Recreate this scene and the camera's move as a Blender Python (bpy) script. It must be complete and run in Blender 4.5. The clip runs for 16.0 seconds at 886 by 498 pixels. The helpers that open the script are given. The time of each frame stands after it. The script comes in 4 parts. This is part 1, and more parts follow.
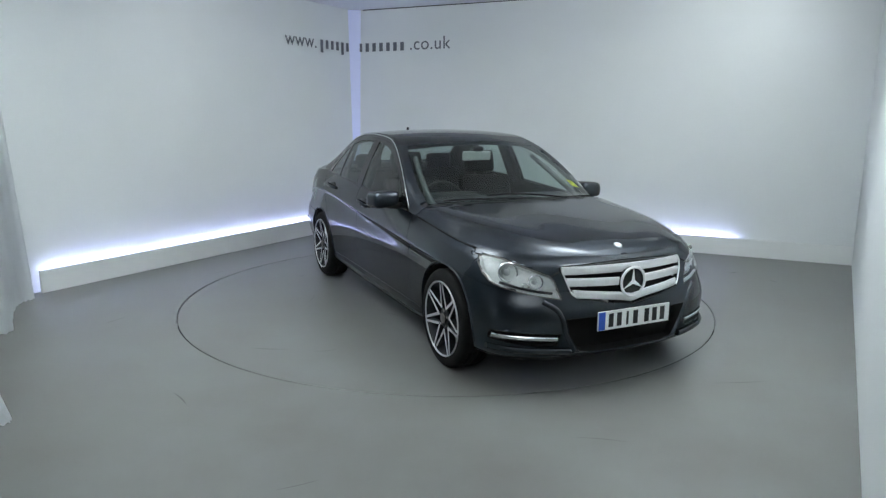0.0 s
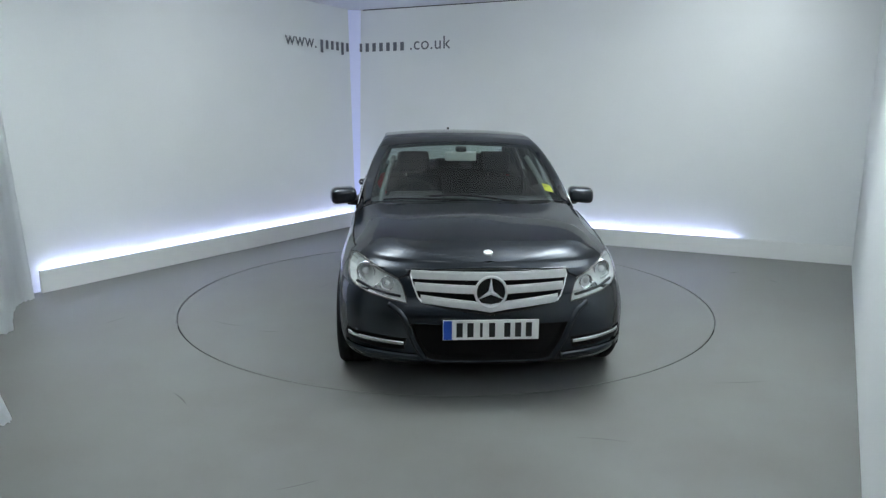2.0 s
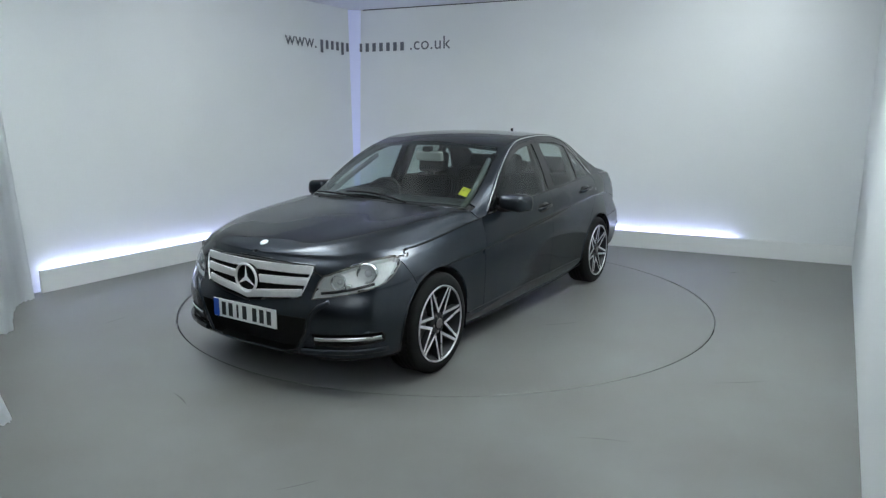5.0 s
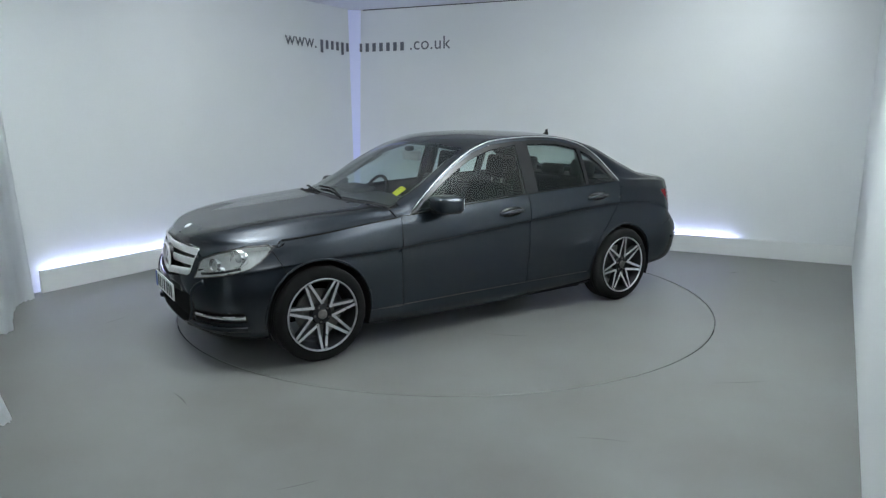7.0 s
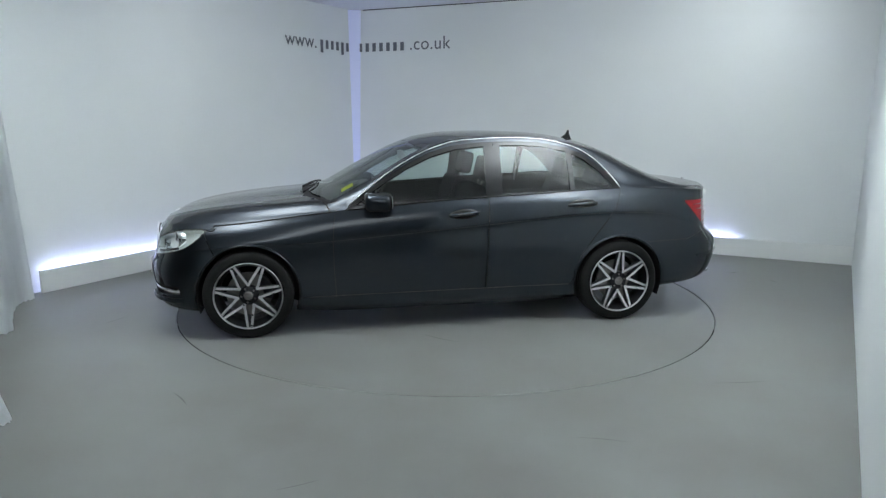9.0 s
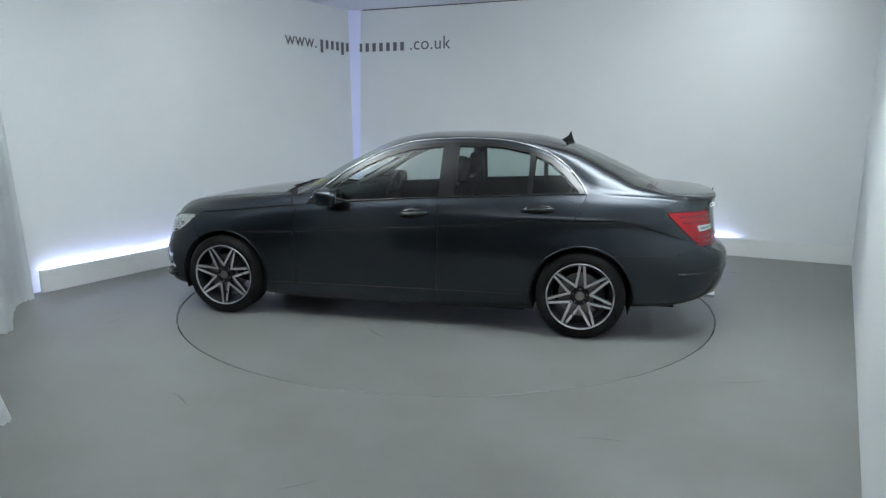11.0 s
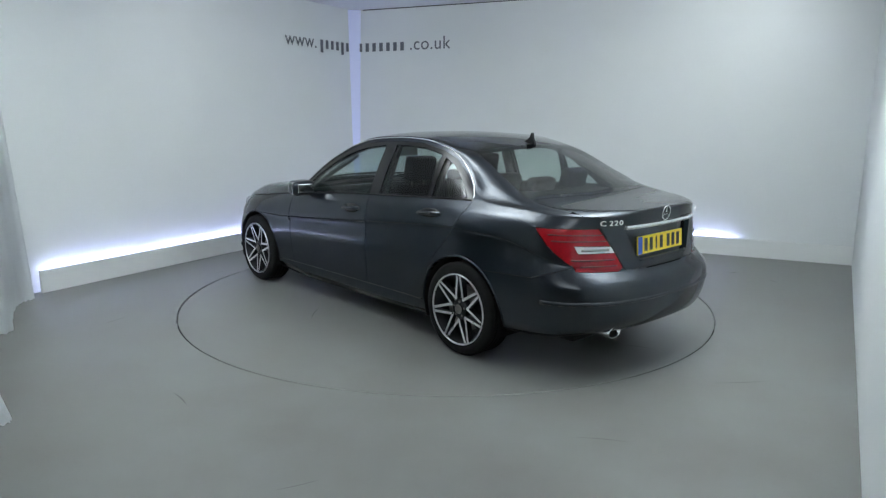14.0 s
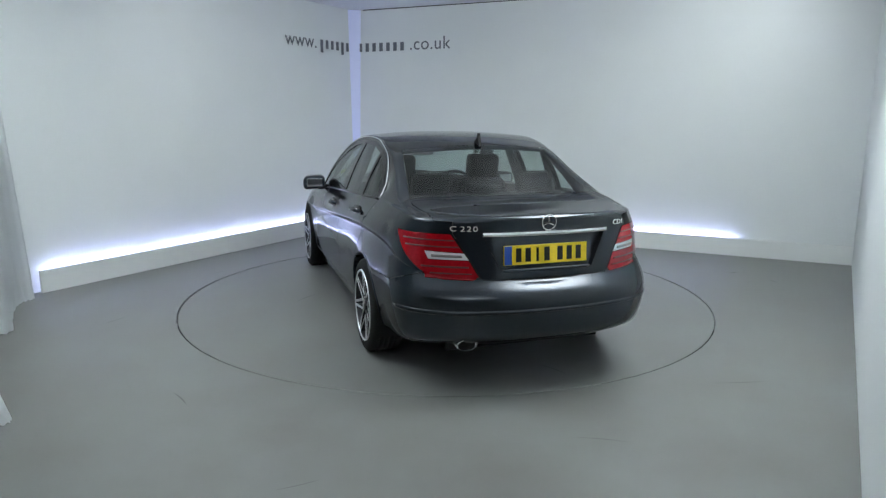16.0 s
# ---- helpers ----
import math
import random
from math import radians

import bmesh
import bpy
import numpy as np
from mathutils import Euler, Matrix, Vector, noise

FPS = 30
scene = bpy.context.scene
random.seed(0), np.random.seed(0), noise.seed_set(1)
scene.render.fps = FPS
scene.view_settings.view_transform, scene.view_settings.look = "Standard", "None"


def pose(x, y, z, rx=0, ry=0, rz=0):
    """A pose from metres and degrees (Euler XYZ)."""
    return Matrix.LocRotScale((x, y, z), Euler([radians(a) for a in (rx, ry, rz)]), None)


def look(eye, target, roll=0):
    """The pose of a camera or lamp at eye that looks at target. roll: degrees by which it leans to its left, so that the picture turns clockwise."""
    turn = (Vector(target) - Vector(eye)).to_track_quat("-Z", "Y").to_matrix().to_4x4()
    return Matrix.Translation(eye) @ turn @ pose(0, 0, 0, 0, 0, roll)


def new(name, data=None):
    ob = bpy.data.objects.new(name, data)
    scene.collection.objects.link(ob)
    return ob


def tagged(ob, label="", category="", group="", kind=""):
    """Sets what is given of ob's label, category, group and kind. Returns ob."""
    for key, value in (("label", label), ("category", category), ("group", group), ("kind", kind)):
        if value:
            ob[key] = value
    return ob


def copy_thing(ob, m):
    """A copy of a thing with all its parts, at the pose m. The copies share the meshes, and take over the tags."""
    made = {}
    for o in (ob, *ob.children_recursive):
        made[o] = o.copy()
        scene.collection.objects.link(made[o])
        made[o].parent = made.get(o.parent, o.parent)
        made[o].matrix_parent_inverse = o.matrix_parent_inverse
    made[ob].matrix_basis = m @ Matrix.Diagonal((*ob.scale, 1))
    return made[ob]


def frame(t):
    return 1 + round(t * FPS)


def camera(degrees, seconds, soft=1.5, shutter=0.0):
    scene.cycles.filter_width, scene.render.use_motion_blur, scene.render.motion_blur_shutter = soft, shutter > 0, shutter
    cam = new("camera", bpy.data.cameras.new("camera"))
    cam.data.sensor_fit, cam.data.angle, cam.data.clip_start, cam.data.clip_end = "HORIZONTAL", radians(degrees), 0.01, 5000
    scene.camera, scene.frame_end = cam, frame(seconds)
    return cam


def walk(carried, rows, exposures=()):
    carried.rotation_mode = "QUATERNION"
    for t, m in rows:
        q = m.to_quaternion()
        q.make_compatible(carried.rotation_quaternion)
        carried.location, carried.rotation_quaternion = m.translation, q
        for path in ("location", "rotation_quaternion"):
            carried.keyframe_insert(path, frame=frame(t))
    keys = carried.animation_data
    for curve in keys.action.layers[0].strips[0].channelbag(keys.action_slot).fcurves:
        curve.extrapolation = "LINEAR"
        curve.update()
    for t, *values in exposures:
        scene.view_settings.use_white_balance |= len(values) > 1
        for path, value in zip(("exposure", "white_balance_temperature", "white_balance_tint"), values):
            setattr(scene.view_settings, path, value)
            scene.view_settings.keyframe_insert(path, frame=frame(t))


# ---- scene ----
from mathutils.bvhtree import BVHTree

EYE = (0.0, -5.817, 1.563)
cam = camera(66.25, 16.0, soft=1.3)
CAM_POSE = look(EYE, (-0.0063, 0.0684, 0.3946), roll=0.327)
walk(cam, [(0.0, CAM_POSE), (16.0, CAM_POSE)], exposures=[(0.0, 0.15), (16.0, 0.15)])

# ---- light ----
ROOM_H = 2.94
world = bpy.data.worlds.new("world")
world.use_nodes = True
world.node_tree.nodes["Background"].inputs[0].default_value = (0.5, 0.55, 0.6, 1)
world.node_tree.nodes["Background"].inputs[1].default_value = 0.05
scene.world = world


def flood_lamp(eye, target, power, size=0.9, size_y=0.6, colour=(0.91, 0.98, 1.0), spread=150):
    """A soft flood under the ceiling, outside the view, aimed at a wall or the floor."""
    data = bpy.data.lights.new("flood_light", "AREA")
    data.shape, data.size, data.size_y, data.energy, data.color, data.spread = "RECTANGLE", size, size_y, power, colour, radians(spread)
    ob = new("flood_light", data)
    ob.matrix_world = look(eye, target)
    return ob


# three uplights throw their light on the ceiling, two long floods wash the walls, a small one stands by the ceiling corner
for x, y, z, power, w in ((0.0, -6.7, 1.5, 105, 2.6), (1.6, -1.6, 2.42, 100, 0.9), (-1.8, -1.6, 2.42, 86, 0.9)):
    flood_lamp((x, y, z), (x, y + 0.01, 3.0), power, w, 0.9, spread=170)
flood_lamp((1.9, 0.0, 2.88), (1.1, 2.8, 1.6), 12, 2.4, 0.3)
flood_lamp((-1.4, 0.2, 2.88), (-1.3, 3.2, 1.6), 10, 2.0, 0.3)
flood_lamp((2.9, 0.3, 2.86), (3.3, 1.75, 2.5), 4, 0.4, 0.2, spread=120)

# ---- materials ----
def mat(name, colour, rough=0.5, metal=0.0, vary=0.1, scale=6.0, bump=0.0, bump_scale=80.0, coat=0.0, rough_vary=0.08, stain=None, coat_rough=0.03, spec=0.5):
    """A painted or plain surface: colour that varies at two scales, uneven gloss and a fine relief."""
    m = bpy.data.materials.new(name)
    m.use_nodes = True
    nt = m.node_tree
    p = nt.nodes["Principled BSDF"]
    p.inputs["Metallic"].default_value = metal
    p.inputs["Coat Weight"].default_value = coat
    p.inputs["Coat Roughness"].default_value = coat_rough
    p.inputs["Specular IOR Level"].default_value = spec
    tc = nt.nodes.new("ShaderNodeTexCoord")
    big = nt.nodes.new("ShaderNodeTexNoise")
    big.inputs["Scale"].default_value, big.inputs["Detail"].default_value = scale, 6
    fine = nt.nodes.new("ShaderNodeTexNoise")
    fine.inputs["Scale"].default_value, fine.inputs["Detail"].default_value = bump_scale, 4
    for n in (big, fine):
        nt.links.new(tc.outputs["Object"], n.inputs["Vector"])
    mixn = nt.nodes.new("ShaderNodeMath")
    mixn.operation, mixn.inputs[1].default_value = "MULTIPLY_ADD", 0.3
    nt.links.new(fine.outputs["Fac"], mixn.inputs[0])
    nt.links.new(big.outputs["Fac"], mixn.inputs[2])
    ramp = nt.nodes.new("ShaderNodeValToRGB")
    ramp.color_ramp.elements[0].position, ramp.color_ramp.elements[1].position = 0.4, 0.9
    lo = stain or [c * (1 - vary) for c in colour]
    hi = [min(1, c * (1 + vary)) for c in colour]
    ramp.color_ramp.elements[0].color = (*lo, 1)
    ramp.color_ramp.elements[1].color = (*hi, 1)
    nt.links.new(mixn.outputs[0], ramp.inputs[0])
    nt.links.new(ramp.outputs[0], p.inputs["Base Color"])
    mr = nt.nodes.new("ShaderNodeMapRange")
    mr.inputs["To Min"].default_value, mr.inputs["To Max"].default_value = max(0.0, rough - rough_vary), min(1, rough + rough_vary)
    nt.links.new(big.outputs["Fac"], mr.inputs["Value"])
    nt.links.new(mr.outputs[0], p.inputs["Roughness"])
    if bump:
        b = nt.nodes.new("ShaderNodeBump")
        b.inputs["Strength"].default_value, b.inputs["Distance"].default_value = bump, 0.004
        nt.links.new(fine.outputs["Fac"], b.inputs["Height"])
        nt.links.new(b.outputs[0], p.inputs["Normal"])
    return m


def glass(name, tint, gloss_rough=0.0):
    """A thin pane: what is behind shows tinted, and it mirrors more towards grazing angles."""
    m = bpy.data.materials.new(name)
    m.use_nodes = True
    nt = m.node_tree
    nt.nodes.remove(nt.nodes["Principled BSDF"])
    out = nt.nodes["Material Output"]
    tr, gl, lw, mx, pw, ma = (nt.nodes.new(k) for k in ("ShaderNodeBsdfTransparent", "ShaderNodeBsdfGlossy", "ShaderNodeLayerWeight", "ShaderNodeMixShader", "ShaderNodeMath", "ShaderNodeMath"))
    tr.inputs[0].default_value = (*tint, 1)
    gl.inputs["Roughness"].default_value = gloss_rough
    lw.inputs[0].default_value = 0.5
    pw.operation, pw.inputs[1].default_value = "POWER", 4.0
    ma.operation, ma.inputs[1].default_value, ma.inputs[2].default_value = "MULTIPLY_ADD", 0.9, 0.045
    for a, b in ((lw.outputs["Facing"], pw.inputs[0]), (pw.outputs[0], ma.inputs[0]), (ma.outputs[0], mx.inputs[0]), (tr.outputs[0], mx.inputs[1]), (gl.outputs[0], mx.inputs[2]), (mx.outputs[0], out.inputs[0])):
        nt.links.new(a, b)
    return m


def glow(name, colour, strength):
    m = bpy.data.materials.new(name)
    m.use_nodes = True
    p = m.node_tree.nodes["Principled BSDF"]
    p.inputs["Base Color"].default_value = (*colour, 1)
    p.inputs["Emission Color"].default_value = (*colour, 1)
    p.inputs["Emission Strength"].default_value = strength
    return m


WALL = mat("white_wall_paint", (0.74, 0.77, 0.77), 0.7, vary=0.03, scale=0.9, bump=0.05, bump_scale=60)
CEIL = mat("white_ceiling_paint", (0.74, 0.76, 0.78), 0.8, vary=0.03, scale=0.8)
PLINTH = mat("white_gloss_board", (0.78, 0.80, 0.79), 0.4, vary=0.03, scale=2)
FLOOR = mat("grey_floor_paint", (0.172, 0.180, 0.174), 0.38, vary=0.13, scale=1.6, bump=0.12, bump_scale=180, rough_vary=0.08, stain=(0.147, 0.143, 0.134))
DISC = mat("grey_turntable_paint", (0.172, 0.180, 0.174), 0.38, vary=0.13, scale=1.7, bump=0.12, bump_scale=180, rough_vary=0.08, stain=(0.147, 0.143, 0.134))
DARK = mat("dark_gap", (0.01, 0.01, 0.01), 0.8, spec=0.1)
SCUFF = mat("rub_mark_grey", (0.105, 0.106, 0.103), 0.6, vary=0.2, scale=30)
SHEET = mat("white_cloth", (0.74, 0.77, 0.78), 0.85, vary=0.04, scale=3, bump=0.2, bump_scale=50)
GREYWALL = mat("unseen_grey_wall", (0.10, 0.105, 0.11), 0.8, vary=0.12, scale=1.0)
LETTER = mat("grey_vinyl_lettering", (0.13, 0.14, 0.16), 0.4, vary=0.05)
LED = glow("blue_white_led", (0.53, 0.57, 1.0), 50)
# weak emission painted in for the glow on the corner walls
CORNER_GLOW = glow("corner_wall_glow", (0.66, 0.71, 0.95), 0.06)
PAINT = mat("dark_grey_metallic_paint", (0.0215, 0.0280, 0.0372), 0.33, metal=0.9, vary=0.14, scale=900, coat=1.0, rough_vary=0.03, coat_rough=0.06, spec=0.1)
PAINT.node_tree.nodes["Principled BSDF"].inputs["Specular Tint"].default_value = (0.25, 0.27, 0.3, 1)
BLACK = mat("black_plastic", (0.007, 0.007, 0.008), 0.6, vary=0.2, scale=40, bump=0.1, bump_scale=400, spec=0.25)
GLOSSBLACK = mat("gloss_black_trim", (0.008, 0.008, 0.009), 0.12, vary=0.1, scale=10)
RUBBER = mat("tyre_rubber", (0.008, 0.008, 0.008), 0.8, vary=0.25, scale=14, bump=0.3, bump_scale=160, spec=0.25)
TRIM = mat("bright_trim", (0.78, 0.79, 0.79), 0.24, metal=0.9, vary=0.03, scale=10)
CHROME = mat("chrome", (0.84, 0.85, 0.86), 0.12, metal=1.0, vary=0.03, scale=10, rough_vary=0.04)
SATIN = mat("satin_silver", (0.86, 0.87, 0.87), 0.34, metal=0.3, vary=0.05, scale=20)
ALLOY = mat("machined_alloy", (0.60, 0.60, 0.61), 0.3, metal=0.75, vary=0.08, scale=30)
ALLOYDARK = mat("dark_grey_alloy", (0.032, 0.033, 0.037), 0.4, metal=0.5, vary=0.1, scale=30)
STEEL = mat("brake_steel", (0.22, 0.21, 0.2), 0.4, metal=0.9, vary=0.2, scale=40)
FABRIC = mat("dark_seat_fabric", (0.007, 0.007, 0.008), 0.85, vary=0.2, scale=60, bump=0.3, bump_scale=300, spec=0.2)
LAMPSILVER = mat("lamp_silver", (0.86, 0.87, 0.86), 0.35, metal=0.15, vary=0.06, scale=40, coat=0.5)
CABIN = mat("dark_cabin_plastic", (0.011, 0.0115, 0.012), 0.6, vary=0.15, scale=20)
LINING = mat("grey_headlining", (0.5, 0.5, 0.49), 0.9, vary=0.05, scale=30)
PILLAR = mat("grey_pillar_cloth", (0.13, 0.14, 0.135), 0.9, vary=0.06, scale=30)
GLASS = glass("green_tinted_glass", (0.71, 0.79, 0.76), 0.035)
LENS = glass("clear_lamp_lens", (0.93, 0.95, 0.95))
REDLENS = mat("red_lamp_lens", (0.34, 0.004, 0.010), 0.12, vary=0.2, scale=60, coat=0.2)
REDDARK = mat("deep_red_lens", (0.085, 0.002, 0.004), 0.35, vary=0.2, scale=60)
WHITELENS = mat("white_lamp_lens", (0.75, 0.75, 0.76), 0.15, vary=0.06, scale=90, coat=1.0)
PLATEW = mat("white_plate", (0.86, 0.87, 0.85), 0.35, vary=0.02)
PLATEY = mat("yellow_plate", (0.92, 0.66, 0.02), 0.35, vary=0.02)
BLUE = mat("blue_band", (0.02, 0.09, 0.5), 0.35, vary=0.05)
INK = mat("black_ink", (0.01, 0.01, 0.01), 0.4)
YELLOW = mat("yellow_sticker", (0.50, 0.56, 0.05), 0.5, vary=0.05)
MIRROR = mat("mirror_glass", (0.8, 0.82, 0.83), 0.02, metal=1.0, vary=0.01, rough_vary=0.01)


# ---- helpers of the build ----
def part(name, bm, material, parent=None, label="", smooth=False):
    """Link a bmesh as one mesh object, under a thing or a part."""
    me = bpy.data.meshes.new(name)
    if smooth:
        for f in bm.faces:
            f.smooth = True
    bm.normal_update()
    bm.to_mesh(me)
    bm.free()
    mats = material if isinstance(material, (list, tuple)) else [material]
    for m in mats:
        me.materials.append(m)
    ob = new(name, me)
    if parent is not None:
        ob.parent = parent
    if label:
        tagged(ob, label)
    return ob


def box(bm, size, at, rot=(0, 0, 0), bevel=0.0, segs=2):
    m = pose(*at, *rot) @ Matrix.Diagonal((*size, 1))
    r = bmesh.ops.create_cube(bm, size=1, matrix=m)
    if bevel:
        es = {e for v in r["verts"] for e in v.link_edges}
        bmesh.ops.bevel(bm, geom=list(es), offset=bevel, segments=segs, affect="EDGES", profile=0.6)


def prism(bm, poly, axis, a, b):
    """A flat polygon pushed out along an axis from a to b. The polygon's two numbers are the other two axes, in order."""
    def at(p, w):
        q = list(p)
        q.insert("xyz".index(axis), w)
        return q
    lo = [bm.verts.new(at(p, a)) for p in poly]
    hi = [bm.verts.new(at(p, b)) for p in poly]
    n = len(poly)
    bm.faces.new(lo)
    bm.faces.new(hi[::-1])
    for i in range(n):
        bm.faces.new((lo[i], hi[i], hi[(i + 1) % n], lo[(i + 1) % n]))
    bmesh.ops.recalc_face_normals(bm, faces=bm.faces)


def lathe(bm, profile, steps, axis="y", arc=2 * math.pi, start=0.0):
    """Turn a profile of (radius, along) round an axis through the origin."""
    rows = []
    full = abs(arc - 2 * math.pi) < 1e-6
    for i in range(steps if full else steps + 1):
        a = start + arc * i / steps
        row = []
        for r, w in profile:
            q = [r * math.cos(a), r * math.sin(a)]
            q.insert("xyz".index(axis), w)
            row.append(bm.verts.new(q))
        rows.append(row)
    n = len(rows)
    for i in range(n if full else n - 1):
        p, q = rows[i], rows[(i + 1) % n]
        for j in range(len(profile) - 1):
            bm.faces.new((p[j], p[j + 1], q[j + 1], q[j]))
    bmesh.ops.remove_doubles(bm, verts=bm.verts, dist=1e-5)
    bmesh.ops.recalc_face_normals(bm, faces=bm.faces)


def tube(bm, pts, radius, sides=8, flat=1.0):
    """A rod along points; flat under 1 makes it a strip."""
    pts = [Vector(p) for p in pts]
    rings = []
    up = Vector((0, 0, 1))
    for i, p in enumerate(pts):
        d = (pts[min(i + 1, len(pts) - 1)] - pts[max(i - 1, 0)]).normalized()
        side = d.cross(up)
        side = side.normalized() if side.length > 1e-4 else Vector((1, 0, 0))
        top = side.cross(d).normalized()
        rings.append([bm.verts.new(p + side * math.cos(k * 2 * math.pi / sides) * radius * flat + top * math.sin(k * 2 * math.pi / sides) * radius) for k in range(sides)])
    for a, b in zip(rings, rings[1:]):
        for k in range(sides):
            bm.faces.new((a[k], a[(k + 1) % sides], b[(k + 1) % sides], b[k]))
    bm.faces.new(rings[0][::-1])
    bm.faces.new(rings[-1])


def spline(p, n, mirror=False):
    """A smooth line through points; mirrored ends meet the middle plane squarely."""
    p = np.array(p, float)
    flip = np.array((1, -1, 1)) if mirror else 1
    a = p[1] * flip if mirror else 2 * p[0] - p[1]
    b = p[-2] * flip if mirror else 2 * p[-1] - p[-2]
    q = np.vstack([a, p, b])
    out = []
    for i in range(1, len(q) - 2):
        d0 = max(np.linalg.norm(q[i] - q[i - 1]), 1e-6) ** 0.5
        d1 = max(np.linalg.norm(q[i + 1] - q[i]), 1e-6) ** 0.5
        d2 = max(np.linalg.norm(q[i + 2] - q[i + 1]), 1e-6) ** 0.5
        m1 = d1 * ((q[i] - q[i - 1]) / d0 - (q[i + 1] - q[i - 1]) / (d0 + d1) + (q[i + 1] - q[i]) / d1)
        m2 = d1 * ((q[i + 1] - q[i]) / d1 - (q[i + 2] - q[i]) / (d1 + d2) + (q[i + 2] - q[i + 1]) / d2)
        for k in range(n):
            s = k / n
            out.append((2 * s**3 - 3 * s**2 + 1) * q[i] + (s**3 - 2 * s**2 + s) * m1 + (3 * s**2 - 2 * s**3) * q[i + 1] + (s**3 - s**2) * m2)
    out.append(q[-2])
    return np.array(out)


# ---- the room ----
# inner wall lines, from the far corner: the two display walls and the short wall beside them
CORNER = Vector((-1.245, 3.875, 0))
DIR_L = Vector((-0.51295, -0.85842, 0))
DIR_R = Vector((0.91079, -0.41286, 0))
END_R = Vector((4.387, 1.322, 0))
IN_L, IN_R = Vector((0.858, -0.513, 0)), Vector((-0.4129, -0.9108, 0))
DIR_S = Vector((-0.50047, -0.86575, 0))


def wall_slab(name, a, b, out, height=ROOM_H, thick=0.12, material=WALL, label=""):
    bm = bmesh.new()
    o = out.normalized() * thick
    prism(bm, [(a.x, a.y), (b.x, b.y), (b.x + o.x, b.y + o.y), (a.x + o.x, a.y + o.y)], "z", 0, height)
    return tagged(part(name, bm, material), label, "wall", kind="structure")


END_L = CORNER + DIR_L * 5.68
END_S = END_R + DIR_S * 6.6
wall_slab("wall_west", CORNER, END_L, Vector((-0.858, 0.513, 0)), label="plain white painted display wall with lettering")
wall_slab("wall_north", CORNER, END_R + DIR_R * 0.1, Vector((0.396, 0.918, 0)), label="plain white painted display wall with lettering")
wall_slab("wall_east", END_R, END_S, Vector((0.866, -0.5, 0)), label="plain white painted side wall of the booth")
# unseen outer walls, added to close the space and keep reflections dark
wall_slab("unseen_wall_back", Vector((-7, -9, 0)), Vector((7, -9, 0)), Vector((0, -1, 0)), material=GREYWALL, label="unseen plain grey wall added behind the open side")
wall_slab("unseen_wall_west", Vector((-7, -9, 0)), Vector((-7, 5, 0)), Vector((-1, 0, 0)), material=GREYWALL, label="unseen plain grey outer wall added to close the space")
wall_slab("unseen_wall_east", Vector((7, -9, 0)), Vector((7, 5, 0)), Vector((1, 0, 0)), material=GREYWALL, label="unseen plain grey outer wall added to close the space")
wall_slab("unseen_wall_north", Vector((-7, 5, 0)), Vector((7, 5, 0)), Vector((0, 1, 0)), material=GREYWALL, label="unseen plain grey outer wall added to close the space")

bm = bmesh.new()
box(bm, (14.2, 14.2, 0.1), (0, -2, ROOM_H + 0.05))
tagged(part("ceiling", bm, CEIL), "flat white painted ceiling", "ceiling", kind="structure")

# floor with a round pit for the turntable
RADIUS = 2.225
bm = bmesh.new()
N = 160
PIVOT_X = 0.02  # the turntable's axis
inner = [(math.cos(i * 2 * math.pi / N) * RADIUS + PIVOT_X, math.sin(i * 2 * math.pi / N) * RADIUS) for i in range(N)]
top, low, outer = [], [], []
for x, y in inner:
    k = min(7.05 / max(abs(x), 1e-6), 7.05 / max(abs(y), 1e-6))
    top.append(bm.verts.new((x, y, 0)))
    low.append(bm.verts.new((x, y, -0.05)))
    outer.append(bm.verts.new((x * k, y * k - (2.1 if y * k < -6.9 else 0), 0)))
for i in range(N):
    j = (i + 1) % N
    bm.faces.new((top[i], outer[i], outer[j], top[j]))
    bm.faces.new((low[i], top[i], top[j], low[j]))
bm.faces.new(low)
bmesh.ops.recalc_face_normals(bm, faces=bm.faces)
tagged(part("floor", bm, FLOOR), "grey painted concrete floor with faint scuffs", "floor", kind="structure")

bm = bmesh.new()
lathe(bm, [(0.0, 0.0), (RADIUS - 0.014, 0.0), (RADIUS - 0.010, -0.003), (RADIUS - 0.010, -0.048), (0.0, -0.048)], 160, "z")
turntable = tagged(part("turntable", bm, DISC), "round grey painted turntable flush with the floor", "turntable")
bm = bmesh.new()
lathe(bm, [(RADIUS - 0.0098, -0.004), (RADIUS - 0.0075, -0.005), (RADIUS - 0.0075, -0.046)], 160, "z")
part("edge_band", bm, DARK, turntable, "dark edge band of the turntable")


def scuff(name, pts, width, parent=None):
    """A thin dark rub mark lying on the floor."""
    bm = bmesh.new()
    line = spline([(x, y, 0.0) for x, y in pts], 6)
    n = len(line)
    rows = []
    for i, p in enumerate(line):
        a, b = line[max(i - 1, 0)], line[min(i + 1, n - 1)]
        t = Vector((b[0] - a[0], b[1] - a[1], 0)).normalized()
        w = width * (0.25 + 0.75 * math.sin(math.pi * (i + 0.5) / n)) * random.uniform(0.6, 1.0)
        rows.append((bm.verts.new((p[0] - t.y * w, p[1] + t.x * w, 0.0012)), bm.verts.new((p[0] + t.y * w, p[1] - t.x * w, 0.0012))))
    for a, b in zip(rows, rows[1:]):
        bm.faces.new((a[0], a[1], b[1], b[0]))
    ob = part(name, bm, SCUFF, parent, "" if parent else "faint dark rub mark on the grey floor")
    return ob if parent else tagged(ob, category="floor mark", group="rub marks")


